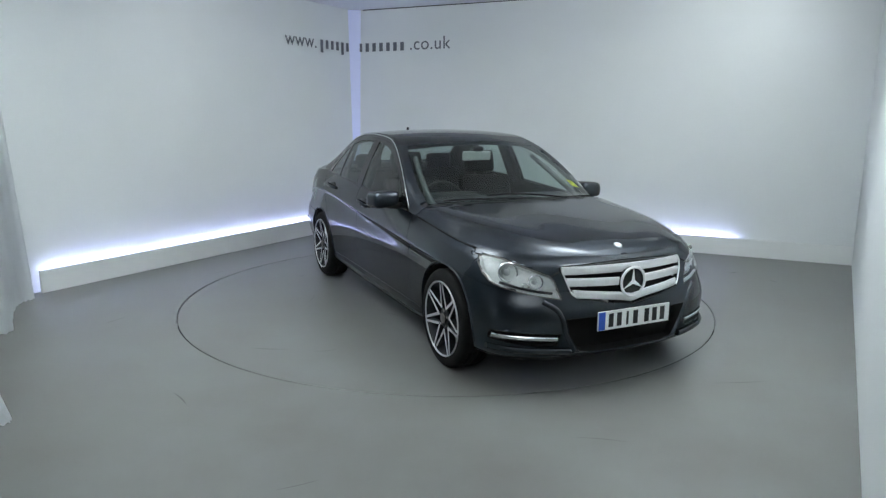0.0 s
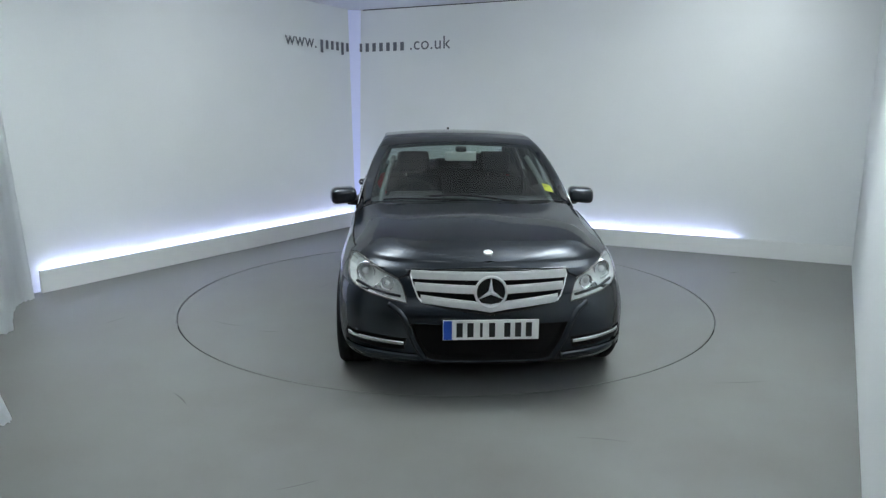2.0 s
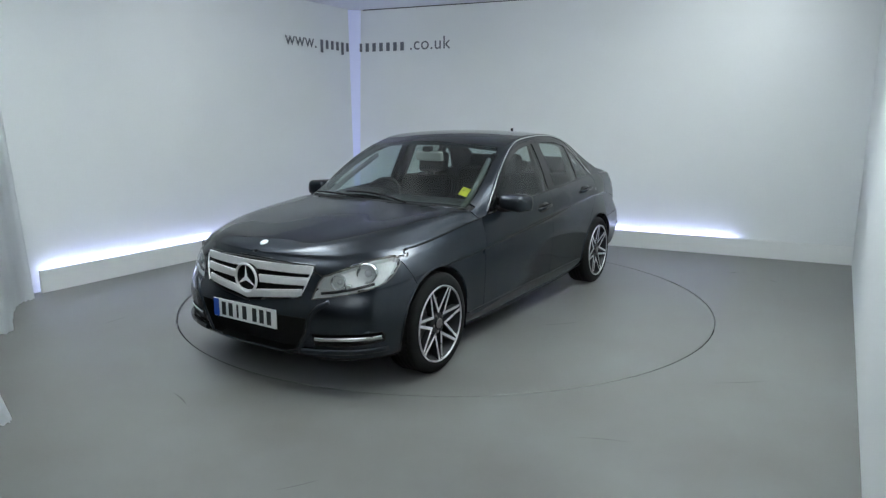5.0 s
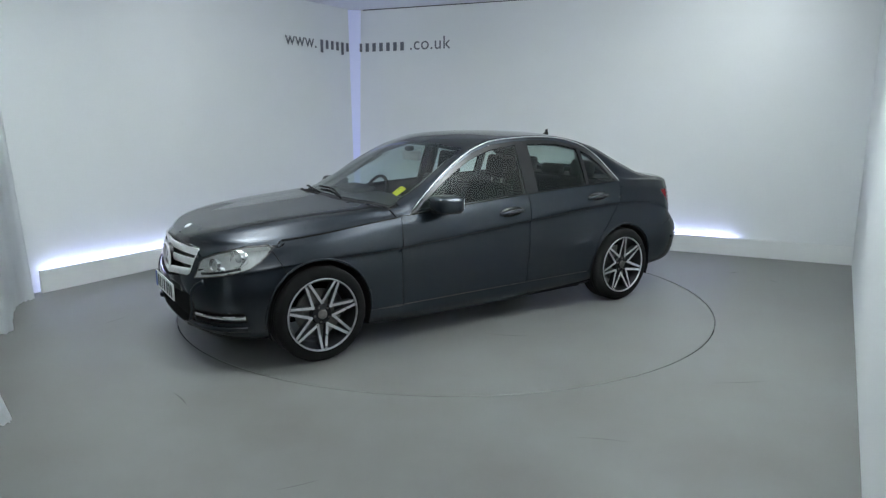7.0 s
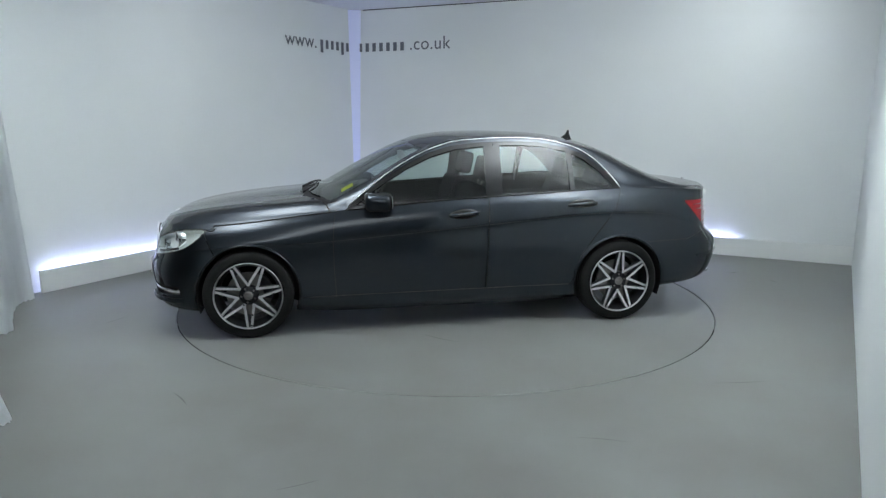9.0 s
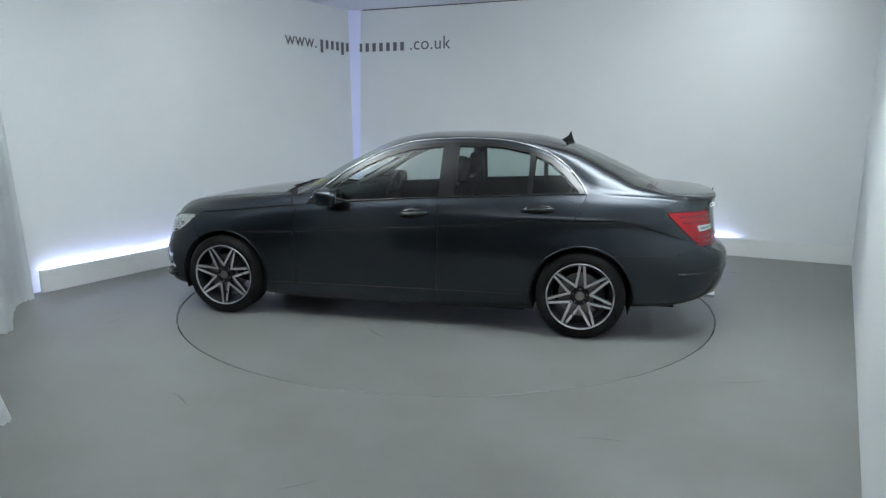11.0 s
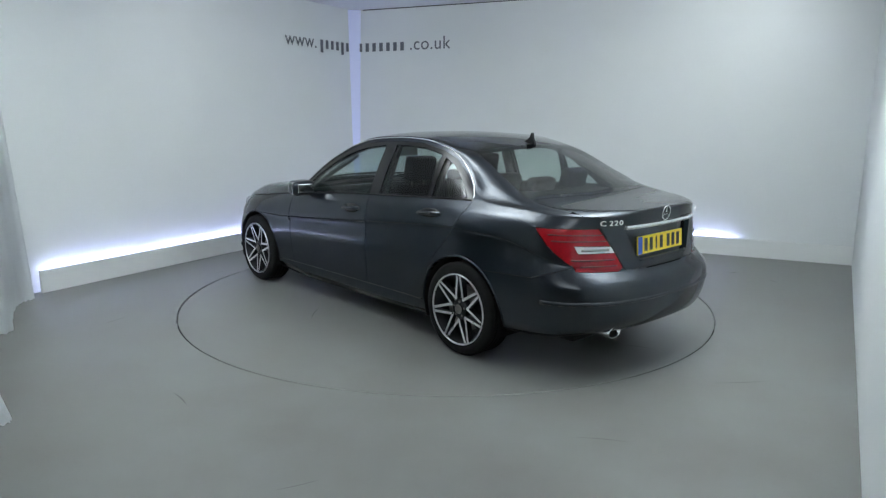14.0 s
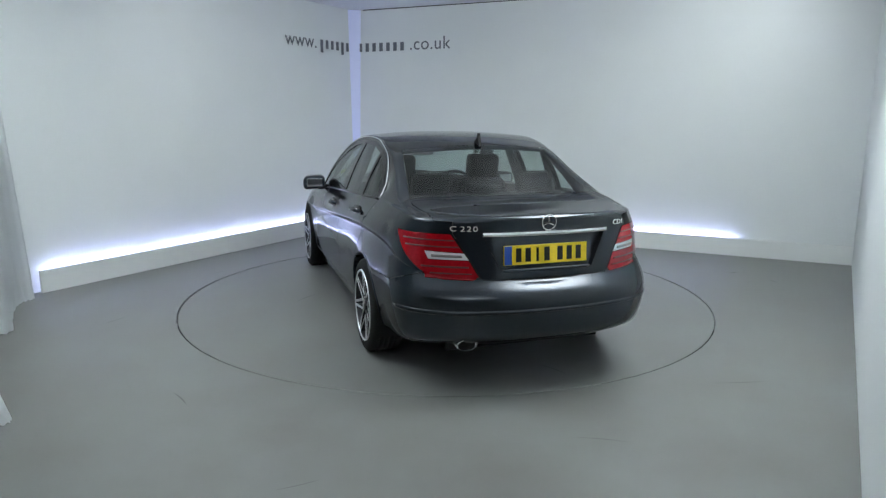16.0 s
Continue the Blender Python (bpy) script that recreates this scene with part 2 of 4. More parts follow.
for k in range(9):
    a, r = random.uniform(0, 2 * math.pi), random.uniform(0.6, 2.1)
    x, y, d, l = r * math.cos(a), r * math.sin(a), random.uniform(0, math.pi), random.uniform(0.04, 0.16)
    scuff("rub_mark", [(x, y), (x + l * math.cos(d), y + l * math.sin(d)), (x + 2 * l * math.cos(d + 0.08), y + 2 * l * math.sin(d + 0.08))], random.uniform(0.002, 0.005), turntable)
for x, y, d, l, w in ((1.62, -2.0, 0.05, .16, .004), (-1.4, -2.35, 2.2, .10, .004), (2.9, .9, 0.3, .06, .008), (-2.55, -.9, 1.1, .09, .004), (0.9, -2.75, 2.9, .12, .003), (-0.7, -3.2, 0.4, .09, .003), (3.2, .5, 1.9, .05, .006), (-2.3, .75, 0.7, .08, .004)):
    scuff("rub_mark", [(x, y), (x + l * math.cos(d), y + l * math.sin(d)), (x + 2 * l * math.cos(d + 0.06), y + 2 * l * math.sin(d + 0.06))], w)
# dark strip painted for the shadow in the joint between ceiling and wall
bm = bmesh.new()
jc = CORNER + DIR_R * 2.9 + IN_R * 0.004
box(bm, (5.5, 0.008, 0.008), (jc.x, jc.y, ROOM_H - 0.006), (0, 0, math.degrees(math.atan2(DIR_R.y, DIR_R.x))))
tagged(part("trim", bm, DARK), "thin dark strip painting the shadow in the ceiling joint", "trim", kind="structure")

# board in front of the walls with a light strip behind it
PL_H = 0.203


def plinth_board(name, a, b, out):
    bm = bmesh.new()
    o = out.normalized() * 0.018
    prism(bm, [(a.x, a.y), (b.x, b.y), (b.x + o.x, b.y + o.y), (a.x + o.x, a.y + o.y)], "z", 0.003, PL_H)
    return tagged(part(name, bm, PLINTH), "white upstand board along the wall, lit from behind", "skirting board", kind="structure")


P_CORNER = Vector((-1.215, 3.791, 0))
plinth_board("baseboard", P_CORNER, P_CORNER + DIR_L * 4.489, -IN_L)
plinth_board("baseboard", P_CORNER, Vector((4.361, 1.263, 0)), -IN_R)


def led_strip(a, b, inward, name="led_strip"):
    bm = bmesh.new()
    d = (b - a).normalized()
    n = inward.normalized()
    c = (a + b) / 2
    ang = math.degrees(math.atan2(d.y, d.x))
    box(bm, ((b - a).length, 0.012, 0.008), (c.x, c.y, 0.152), (0, 0, ang))
    return tagged(part(name, bm, LED), "blue-white light strip behind the upstand board", "light strip")


led_strip(CORNER + DIR_L * 0.12 + IN_L * 0.035, CORNER + DIR_L * 4.478 + IN_L * 0.035, IN_L)
led_strip(CORNER + DIR_R * 0.12 + IN_R * 0.035, CORNER + DIR_R * 5.0 + IN_R * 0.035, IN_R)

# added emissive strip for the far corner's wall glow, narrower at its foot
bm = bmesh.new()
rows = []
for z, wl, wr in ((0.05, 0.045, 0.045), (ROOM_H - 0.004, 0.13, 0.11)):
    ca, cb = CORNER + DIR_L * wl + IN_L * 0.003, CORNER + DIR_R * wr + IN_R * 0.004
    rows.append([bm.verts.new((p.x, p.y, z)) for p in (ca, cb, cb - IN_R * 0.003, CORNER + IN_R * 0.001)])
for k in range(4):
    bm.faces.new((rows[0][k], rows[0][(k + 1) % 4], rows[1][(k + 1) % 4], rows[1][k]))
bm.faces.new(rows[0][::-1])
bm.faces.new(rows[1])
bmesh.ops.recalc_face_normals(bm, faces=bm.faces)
tagged(part("corner_glow_strip", bm, CORNER_GLOW), "pale blue emissive strip standing in for wall glow in the corner", "light")

# lettering on the two walls


def wall_text(body, start, direction, inward, z, size, space=1.0):
    cu = bpy.data.curves.new("wall_lettering", "FONT")
    cu.body, cu.size, cu.extrude, cu.space_character = body, size, 0.0015, space
    ob = new("wall_lettering", cu)
    ob.data.materials.append(LETTER)
    x = direction.normalized()
    zz = Vector((0, 0, 1))
    y = inward.normalized()
    m = Matrix(((x.x, zz.x, y.x), (x.y, zz.y, y.y), (x.z, zz.z, y.z))).to_4x4()
    m.translation = start + inward.normalized() * 0.004 + Vector((0, 0, z))
    ob.matrix_world = m
    return tagged(ob, "grey web address lettering across the wall corner", "lettering")


def wall_bars(start, direction, inward, z, n, pitch, w, h):
    bm = bmesh.new()
    ang = math.degrees(math.atan2(direction.y, direction.x))
    for i in range(n):
        c = start + direction * (pitch * (i + 0.5)) + inward * 0.009
        box(bm, (w, 0.003, h), (c.x, c.y, z + h / 2), (0, 0, ang))
    return tagged(part("wall_lettering", bm, LETTER), "grey lettering across the wall corner", "lettering")


wall_text("www.", CORNER + DIR_L * 1.345, -DIR_L, IN_L, 2.386, 0.238, 1.03)
wall_text(".co.uk", CORNER + DIR_R * 0.85, DIR_R, IN_R, 2.397, 0.232, 1.06)
for k, (h, dz) in enumerate(((.16, -.05), (.11, 0), (.11, 0), (.11, 0), (.16, -.05), (.11, 0), (.11, 0))):
    wall_bars(CORNER + DIR_L * (0.735 - 0.104 * k), -DIR_L, IN_L, 2.388 + dz, 1, 0.104, 0.050, h)
for k in range(7):
    wall_bars(CORNER + DIR_R * (0.050 + 0.107 * k), DIR_R, IN_R, 2.392, 1, 0.107, 0.052, .11)


# white sheets hung along the open side
def hung_sheet(foot, lean, hem, label, bend=1.0):
    """A white sheet from the ceiling along a line on the floor, with soft folds and an uneven hem."""
    line = spline([(x, y, 0) for x, y in foot], 10)
    bm = bmesh.new()
    rows = []
    n = 14
    for i, p in enumerate(line):
        a = line[max(i - 1, 0)]
        b = line[min(i + 1, len(line) - 1)]
        t = Vector((b[0] - a[0], b[1] - a[1], 0)).normalized()
        out = Vector((-t.y, t.x, 0))
        row = []
        for k in range(n + 1):
            w = k / n
            z0 = hem * (0.5 + 0.5 * math.sin(i * 1.3)) * (1 - w)
            fold = 0.0018 * math.sin(i * 0.9 + 2.2 * w) * (1 - 0.5 * w)
            row.append(bm.verts.new((p[0] + lean[0] * w ** bend + out.x * fold, p[1] + lean[1] * w ** bend + out.y * fold, z0 + (ROOM_H - 0.002 - z0) * w)))
        rows.append(row)
    for a, b in zip(rows, rows[1:]):
        for k in range(n):
            bm.faces.new((a[k], b[k], b[k + 1], a[k + 1]))
    bmesh.ops.solidify(bm, geom=bm.faces[:], thickness=0.006)
    return tagged(part("hanging_sheet", bm, SHEET, smooth=True), label, "curtain", group="white sheets")


hung_sheet([(-3.473, -0.246), (-3.504, -0.343), (-3.479, -0.485), (-3.296, -0.830), (-3.119, -1.154), (-3.205, -1.236), (-3.651, -1.388)], (-.17, -.02), .012, "white cloth sheet hanging to the floor beside the wall")
hung_sheet([(-3.185, -1.276), (-3.134, -1.357), (-3.205, -1.540), (-3.550, -1.692)], (-.10, -.05), .02, "short white cloth sheet with an uneven hem")
hung_sheet([(-2.231, -2.544), (-2.216, -2.595), (-2.262, -2.676), (-2.384, -3.061), (-2.029, -3.873)], (-.27, 0.0), .01, "white cloth sheet hanging by the open side", 0.5)

# ---- the car ----
# car space: x forward from the middle of the wheelbase, y to its left, z up from the ground
car = tagged(new("saloon_car"), "dark grey metallic four-door saloon car on a turntable", "car")
car.empty_display_size = 0.3
CAR_LIFT = 0.022  # car space lies this high over the ground
AXLE, HUB_Z, TRACK = 1.38, 0.288, 0.872

# level lines of the lower body, each from the front's middle round one side to the rear's middle
XYZ = [
    # underside edge
    [(2.03, 0, .165), (2.02, .30, .165), (1.97, .55, .165), (1.87, .68, .165), (1.70, .77, .165), (1.38, .78, .165), (1.0, .77, .165), (.75, .77, .165), (0, .77, .168),
     (-.7, .77, .175), (-1.05, .77, .18), (-1.38, .78, .19), (-1.75, .75, .21), (-2.05, .70, .235), (-2.20, .55, .26), (-2.30, .33, .27), (-2.32, 0, .27)],
    # lower lip and sill
    [(2.095, 0, .205), (2.08, .30, .205), (2.02, .55, .205), (1.91, .725, .205), (1.72, .815, .205), (1.38, .83, .21), (1.0, .812, .215), (.75, .81, .215), (0, .812, .22),
     (-.7, .815, .225), (-1.05, .825, .23), (-1.38, .835, .235), (-1.75, .80, .245), (-2.08, .755, .275), (-2.25, .60, .30), (-2.35, .35, .31), (-2.375, 0, .31)],
    # middle of the bumpers
    [(2.10, 0, .335), (2.085, .30, .335), (2.03, .55, .33), (1.925, .735, .33), (1.74, .838, .33), (1.38, .872, .35), (1.0, .842, .38), (.75, .836, .39), (0, .838, .40),
     (-.7, .843, .41), (-1.05, .858, .42), (-1.38, .875, .43), (-1.75, .848, .435), (-2.10, .795, .44), (-2.29, .62, .445), (-2.385, .36, .45), (-2.41, 0, .45)],
    [(2.11, 0, .46), (2.09, .30, .46), (2.03, .55, .455), (1.925, .73, .45), (1.74, .835, .46), (1.38, .872, .50), (1.0, .850, .53), (.75, .845, .545), (0, .848, .56),
     (-.7, .853, .58), (-1.05, .864, .585), (-1.38, .874, .585), (-1.75, .848, .57), (-2.10, .79, .565), (-2.28, .615, .565), (-2.375, .355, .57), (-2.40, 0, .57)],
    # crease along the doors
    [(2.10, 0, .575), (2.075, .30, .575), (2.005, .55, .57), (1.90, .715, .575), (1.72, .812, .60), (1.38, .860, .635), (1.0, .853, .64), (.75, .851, .655), (0, .851, .715),
     (-.7, .853, .775), (-1.05, .855, .805), (-1.38, .850, .815), (-1.75, .815, .79), (-2.05, .755, .70), (-2.185, .595, .655), (-2.282, .35, .645), (-2.302, 0, .64)],
    # shoulder
    [(2.075, 0, .69), (2.05, .30, .69), (1.975, .55, .69), (1.865, .685, .695), (1.69, .775, .71), (1.38, .822, .735), (1.0, .828, .765), (.75, .830, .79), (0, .832, .85),
     (-.7, .830, .895), (-1.05, .822, .915), (-1.38, .806, .925), (-1.75, .782, .915), (-2.03, .735, .88), (-2.165, .585, .87), (-2.252, .35, .87), (-2.277, 0, .87)],
    # bonnet edge, window line and boot edge
    [(2.028, 0, .752), (2.005, .30, .750), (1.922, .55, .744), (1.80, .672, .757), (1.62, .745, .768), (1.38, .778, .79), (1.0, .790, .835), (.75, .797, .862), (0, .800, .925),
     (-.7, .795, .965), (-1.05, .780, .983), (-1.38, .755, .996), (-1.75, .735, .988), (-2.04, .690, .968), (-2.17, .560, .962), (-2.258, .35, .972), (-2.283, 0, .980)],
]
# the nose stands out at bumper height, and the tail is drawn out towards its middle
for k, out in ((2, 0.012), (3, 0.022), (4, 0.004)):
    for i, share in ((0, 1.0), (1, 1.0), (2, 1.0), (3, 0.7)):
        x, y, z = XYZ[k][i]
        XYZ[k][i] = (x + out * share, y, z)
for k, back in enumerate((0.01, 0.018, 0.024, 0.03, 0.043, 0.047, 0.047)):
    for i, share in ((13, 0.4), (14, 0.8), (15, 0.98), (16, 1.0)):
        x, y, z = XYZ[k][i]
        XYZ[k][i] = (x - back * share, y, z)
# the crease: a narrow undercut below a sharp line
XYZ.insert(5, [(x, y, z + 0.010) for x, y, z in XYZ[4]])
for i, share in ((5, 0.35), (6, 1), (7, 1), (8, 1), (9, 1), (10, 1), (11, 1), (12, 0.8), (13, 0.3)):
    x, y, z = XYZ[4][i]
    XYZ[4][i] = (x, y - 0.010 * share, z - 0.002)
# the side skirts hang lower than the bumpers
for k, drop in ((0, 0.036), (1, 0.028)):
    for i, share in ((6, 0.6), (7, 1), (8, 1), (9, 1), (10, 0.7)):
        x, y, z = XYZ[k][i]
        XYZ[k][i] = (x, y, z - drop * share)
NS, NV = 8, 6


def smooth_interp(x, xs, ys):
    """Monotone cubic interpolation; xs rise."""
    xs, ys = np.array(xs, float), np.array(ys, float)
    d = np.diff(ys) / np.diff(xs)
    m = np.zeros(len(xs))
    m[0], m[-1] = d[0], d[-1]
    for i in range(1, len(xs) - 1):
        m[i] = 0 if d[i - 1] * d[i] <= 0 else 2 * d[i - 1] * d[i] / (d[i - 1] + d[i])
    i = int(np.clip(np.searchsorted(xs, x) - 1, 0, len(xs) - 2))
    h = xs[i + 1] - xs[i]
    s = (x - xs[i]) / h
    s = min(max(s, 0), 1)
    return (2 * s**3 - 3 * s**2 + 1) * ys[i] + (s**3 - 2 * s**2 + s) * h * m[i] + (3 * s**2 - 2 * s**3) * ys[i + 1] + (s**3 - s**2) * h * m[i + 1]


rings = np.array([spline(l, NS, True) for l in XYZ])
S_COUNT = rings.shape[1]
lower = np.array([spline(rings[:, i], NV) for i in range(S_COUNT)])

# height along the middle, and the shape of the upper sections: x, outer rail (share of half width, share of height), inner rail
MID_X = (-2.330, -2.313, -2.24, -2.12, -1.97, -1.9, -1.75, -1.6, -1.4, -1.22, -.96, -.71, -.47, -.23, .06, .22, .55, .90, .96, 1.38, 1.6, 1.9, 1.99, 2.028)
MID_Z = (.980, .992, 1.000, 1.008, 1.022, 1.045, 1.115, 1.188, 1.275, 1.338, 1.386, 1.404, 1.409, 1.404, 1.370, 1.316, 1.155, .967, .954, .910, .880, .820, .781, .752)
SHAPE = [(-2.36, .96, .3, .80, .8), (-2.2, .96, .3, .82, .75), (-1.95, .97, .2, .88, .6), (-1.75, .98, .05, .872, .46), (-1.6, .98, .05, .836, .6), (-1.45, .97, .10, .80, .71),
         (-1.38, .93, .19, .782, .764), (-1.26, .85, .537, .748, .836), (-1.13, .80, .75, .728, .872), (-.99, .78, .843, .71, .906), (-.77, .755, .905, .685, .945),
         (-.55, .752, .913, .682, .947), (-.33, .752, .90, .682, .942), (-.11, .762, .88, .688, .93), (.07, .80, .82, .72, .865), (.24, .85, .75, .757, .81),
         (.41, .902, .63, .807, .72), (.57, .953, .39, .846, .6), (.70, .985, .07, .87, .52), (.80, .985, .05, .875, .45), (.95, .97, .14, .86, .70), (1.38, .965, .18, .80, .80), (1.8, .96, .24, .745, .86), (2.02, .96, .3, .72, .82)]
SX = [r[0] for r in SHAPE]
NU = (8, 4, 6, 6)


def section(edge):
    x, ye, ze = edge
    zc = max(smooth_interp(x, MID_X, MID_Z), ze + 0.0005)
    fr, hr, fs, hs = (smooth_interp(x, SX, [r[k] for r in SHAPE]) for k in (1, 2, 3, 4))
    pr = np.array((x, ye * fr, ze + hr * (zc - ze)))
    ps = np.array((x, ye * fs, ze + hs * (zc - ze)))
    pm = np.array((x, ps[1] * 0.5, ps[2] + (0.62 if x > 0.95 else 0.78) * (zc - ps[2])))
    pc = np.array((x, 0, zc))
    e = np.array(edge)
    row = [e + (pr - e) * k / NU[0] + np.array((0, 0.012 * math.sin(math.pi * k / NU[0]) * min(1, 5 * max(0, pr[2] - ze)), 0)) for k in range(NU[0])]
    # rail to middle, rounded
    pts = np.array([2 * pr - row[-2] if ye > 1e-4 else pr, pr, ps, pm, pc, pm * np.array((1, -1, 1))])
    for i, n in zip((1, 2, 3), NU[1:]):
        for k in range(n):
            s = k / n
            m1, m2 = (pts[i + 1] - pts[i - 1]) / 2, (pts[i + 2] - pts[i]) / 2
            if i == 1:
                m1 = (pr - e) * 0.3 if np.linalg.norm(pr - e) > 0.12 else m1 * 0.6
                m1 = m1 / max(np.linalg.norm(m1), 1e-6) * np.linalg.norm(ps - pr)
            row.append((2 * s**3 - 3 * s**2 + 1) * pts[i] + (s**3 - 2 * s**2 + s) * m1 + (3 * s**2 - 2 * s**3) * pts[i + 1] + (s**3 - s**2) * m2)
    row.append(pc)
    return np.array(row)


upper = np.array([section(p) for p in rings[-1]])

skin = bmesh.new()
LABEL = skin.faces.layers.int.new("label")
for sign in (1, -1):
    for kind_no, grid in ((1, lower), (2, upper)):
        vs = [[skin.verts.new((p[0], p[1] * sign, p[2])) for p in row] for row in grid]
        for a, b in zip(vs, vs[1:]):
            for j in range(len(a) - 1):
                quad = (a[j], b[j], b[j + 1], a[j + 1])
                skin.faces.new(quad if sign > 0 else quad[::-1])[LABEL] = kind_no
bmesh.ops.remove_doubles(skin, verts=skin.verts, dist=2e-5)
bmesh.ops.dissolve_degenerate(skin, edges=skin.edges, dist=1e-5)
bmesh.ops.recalc_face_normals(skin, faces=skin.faces)

body_tree = BVHTree.FromBMesh(skin)


def front_x(y, z):
    return body_tree.ray_cast(Vector((3, y + 0.0007, z)), Vector((-1, 0, 0)))[0].x


def rear_x(y, z):
    return body_tree.ray_cast(Vector((-3, y + 0.0007, z)), Vector((1, 0, 0)))[0].x


def side_y(x, z):
    return body_tree.ray_cast(Vector((x, 2, z)), Vector((0, -1, 0)))[0].y


def top_z(x, y):
    return body_tree.ray_cast(Vector((x + 0.0003, y + 0.0007, 3)), Vector((0, 0, -1)))[0].z


AX = {"x": (1, 2), "y": (0, 2), "z": (0, 1)}


def cut(poly, axis, keep, closed=True):
    """Cut the skin's faces along a line drawn on it from one side, so that panels part there."""
    i, j = AX[axis]
    n = len(poly)
    for k in range(n if closed else n - 1):
        a, b = poly[k], poly[(k + 1) % n]
        x0, x1 = min(a[0], b[0]) - 0.004, max(a[0], b[0]) + 0.004
        y0, y1 = min(a[1], b[1]) - 0.004, max(a[1], b[1]) + 0.004
        fs = []
        for f in skin.faces:
            c = f.verts[0].co
            if abs(c[i] - a[0]) > 1.6 or not keep(c, f[LABEL]):
                continue
            us = [v.co[i] for v in f.verts]
            ws = [v.co[j] for v in f.verts]
            if max(us) < x0 or min(us) > x1 or max(ws) < y0 or min(ws) > y1:
                continue
            fs.append(f)
        if not fs:
            continue
        no = [0, 0, 0]
        no[i], no[j] = -(b[1] - a[1]), b[0] - a[0]
        co = [0, 0, 0]
        co[i], co[j] = a
        es = {e for f in fs for e in f.edges}
        vs = {v for f in fs for v in f.verts}
        bmesh.ops.bisect_plane(skin, geom=fs + list(es) + list(vs), dist=2e-4, plane_co=co, plane_no=no)


def inside(poly, x, y):
    c = False
    n = len(poly)
    for k in range(n):
        (ax, ay), (bx, by) = poly[k], poly[k - 1]
        if (ay > y) != (by > y) and x < (bx - ax) * (y - ay) / (by - ay) + ax:
            c = not c
    return c


def flip(poly):
    return [(-a, b) for a, b in poly]


# outlines, from the side (x, z)
DLO = [(.69, .80), (.69, .871), (.57, .968), (.41, 1.086), (.24, 1.186), (.07, 1.264), (-.11, 1.314), (-.33, 1.336), (-.55, 1.343), (-.77, 1.335), (-.99, 1.295), (-1.13, 1.243), (-1.26, 1.15), (-1.365, 1.045), (-1.385, 1.0), (-1.385, .9)]
PANE_F = [(.63, .897), (.54, .965), (.40, 1.062), (.24, 1.156), (.07, 1.232), (-.11, 1.284), (-.345, 1.311), (-.335, .952)]
PANE_R = [(-.465, 1.315), (-.62, 1.316), (-.80, 1.307), (-.985, 1.27), (-.985, .988), (-.455, .965)]
PANE_Q = [(-1.025, 1.253), (-1.13, 1.205), (-1.235, 1.122), (-1.34, 1.015), (-1.335, 1.004), (-1.02, .992)]
DOOR_F = [(.755, .90), (.775, .80), (.785, .65), (.782, .45), (.77, .255), (-.335, .268), (-.342, .6), (-.352, .95), (-.352, 1.1), (.74, 1.0)]
DOOR_R = [(-.335, .268), (-1.0, .278), (-1.03, .40), (-1.075, .52), (-1.16, .635), (-1.26, .75), (-1.335, .86), (-1.39, .975), (-1.40, 1.05), (-.352, 1.1), (-.352, .95), (-.342, .6)]
ARCHES = [[(sx * AXLE + 0.352 * math.cos(a * math.pi / 20), 0.285 + 0.352 * math.sin(a * math.pi / 20)) for a in range(40)] for sx in (1, -1)]
# from above (x, y)
SCREEN = [(.955, -.2), (.955, .2), (.915, .44), (.80, .695), (.62, .680), (.40, .643), (.22, .600), (.115, .562), (.155, .40), (.185, .2), (.185, -.2), (.155, -.40), (.115, -.562), (.22, -.600), (.40, -.643), (.62, -.680), (.80, -.695), (.915, -.44)]
BACKLIGHT = [(-1.245, .2), (-1.245, -.2), (-1.225, -.40), (-1.19, -.54), (-1.40, -.578), (-1.60, -.615), (-1.78, -.648), (-1.84, -.42), (-1.875, -.2), (-1.875, .2), (-1.84, .42), (-1.78, .648), (-1.60, .615), (-1.40, .578), (-1.19, .54), (-1.225, .40)]
COWL = [(1.00, -.25), (1.00, .25), (.955, .49), (.835, .715), (.765, .86), (.5, .86), (.5, -.86), (.765, -.86), (.835, -.715), (.955, -.49)]
BOOT = [(-1.91, .2), (-1.875, .44), (-1.815, .648), (-1.86, .662), (-2.10, .625), (-2.5, .548), (-2.5, -.548), (-2.10, -.625), (-1.86, -.662), (-1.815, -.648), (-1.875, -.44), (-1.91, -.2)]
# from the front (y, z)
GRILLE = [(-.425, .706), (0, .722), (.425, .706), (.434, .684), (.388, .556), (.36, .535), (.18, .504), (0, .482), (-.18, .504), (-.36, .535), (-.388, .556), (-.434, .684)]
LAMP = [(.450, .532), (.458, .57), (.478, .63), (.50, .658), (.58, .690), (.64, .714), (.69, .738), (.735, .746), (.765, .738), (.780, .70), (.782, .655), (.770, .618), (.735, .594), (.66, .570), (.56, .550)]
INTAKE = [(-.43, .425), (.43, .425), (.40, .33), (.33, .215), (.30, .205), (-.30, .205), (-.33, .215), (-.40, .33)]
FOG = [(.455, .335), (.79, .352), (.795, .30), (.60, .272), (.47, .275)]
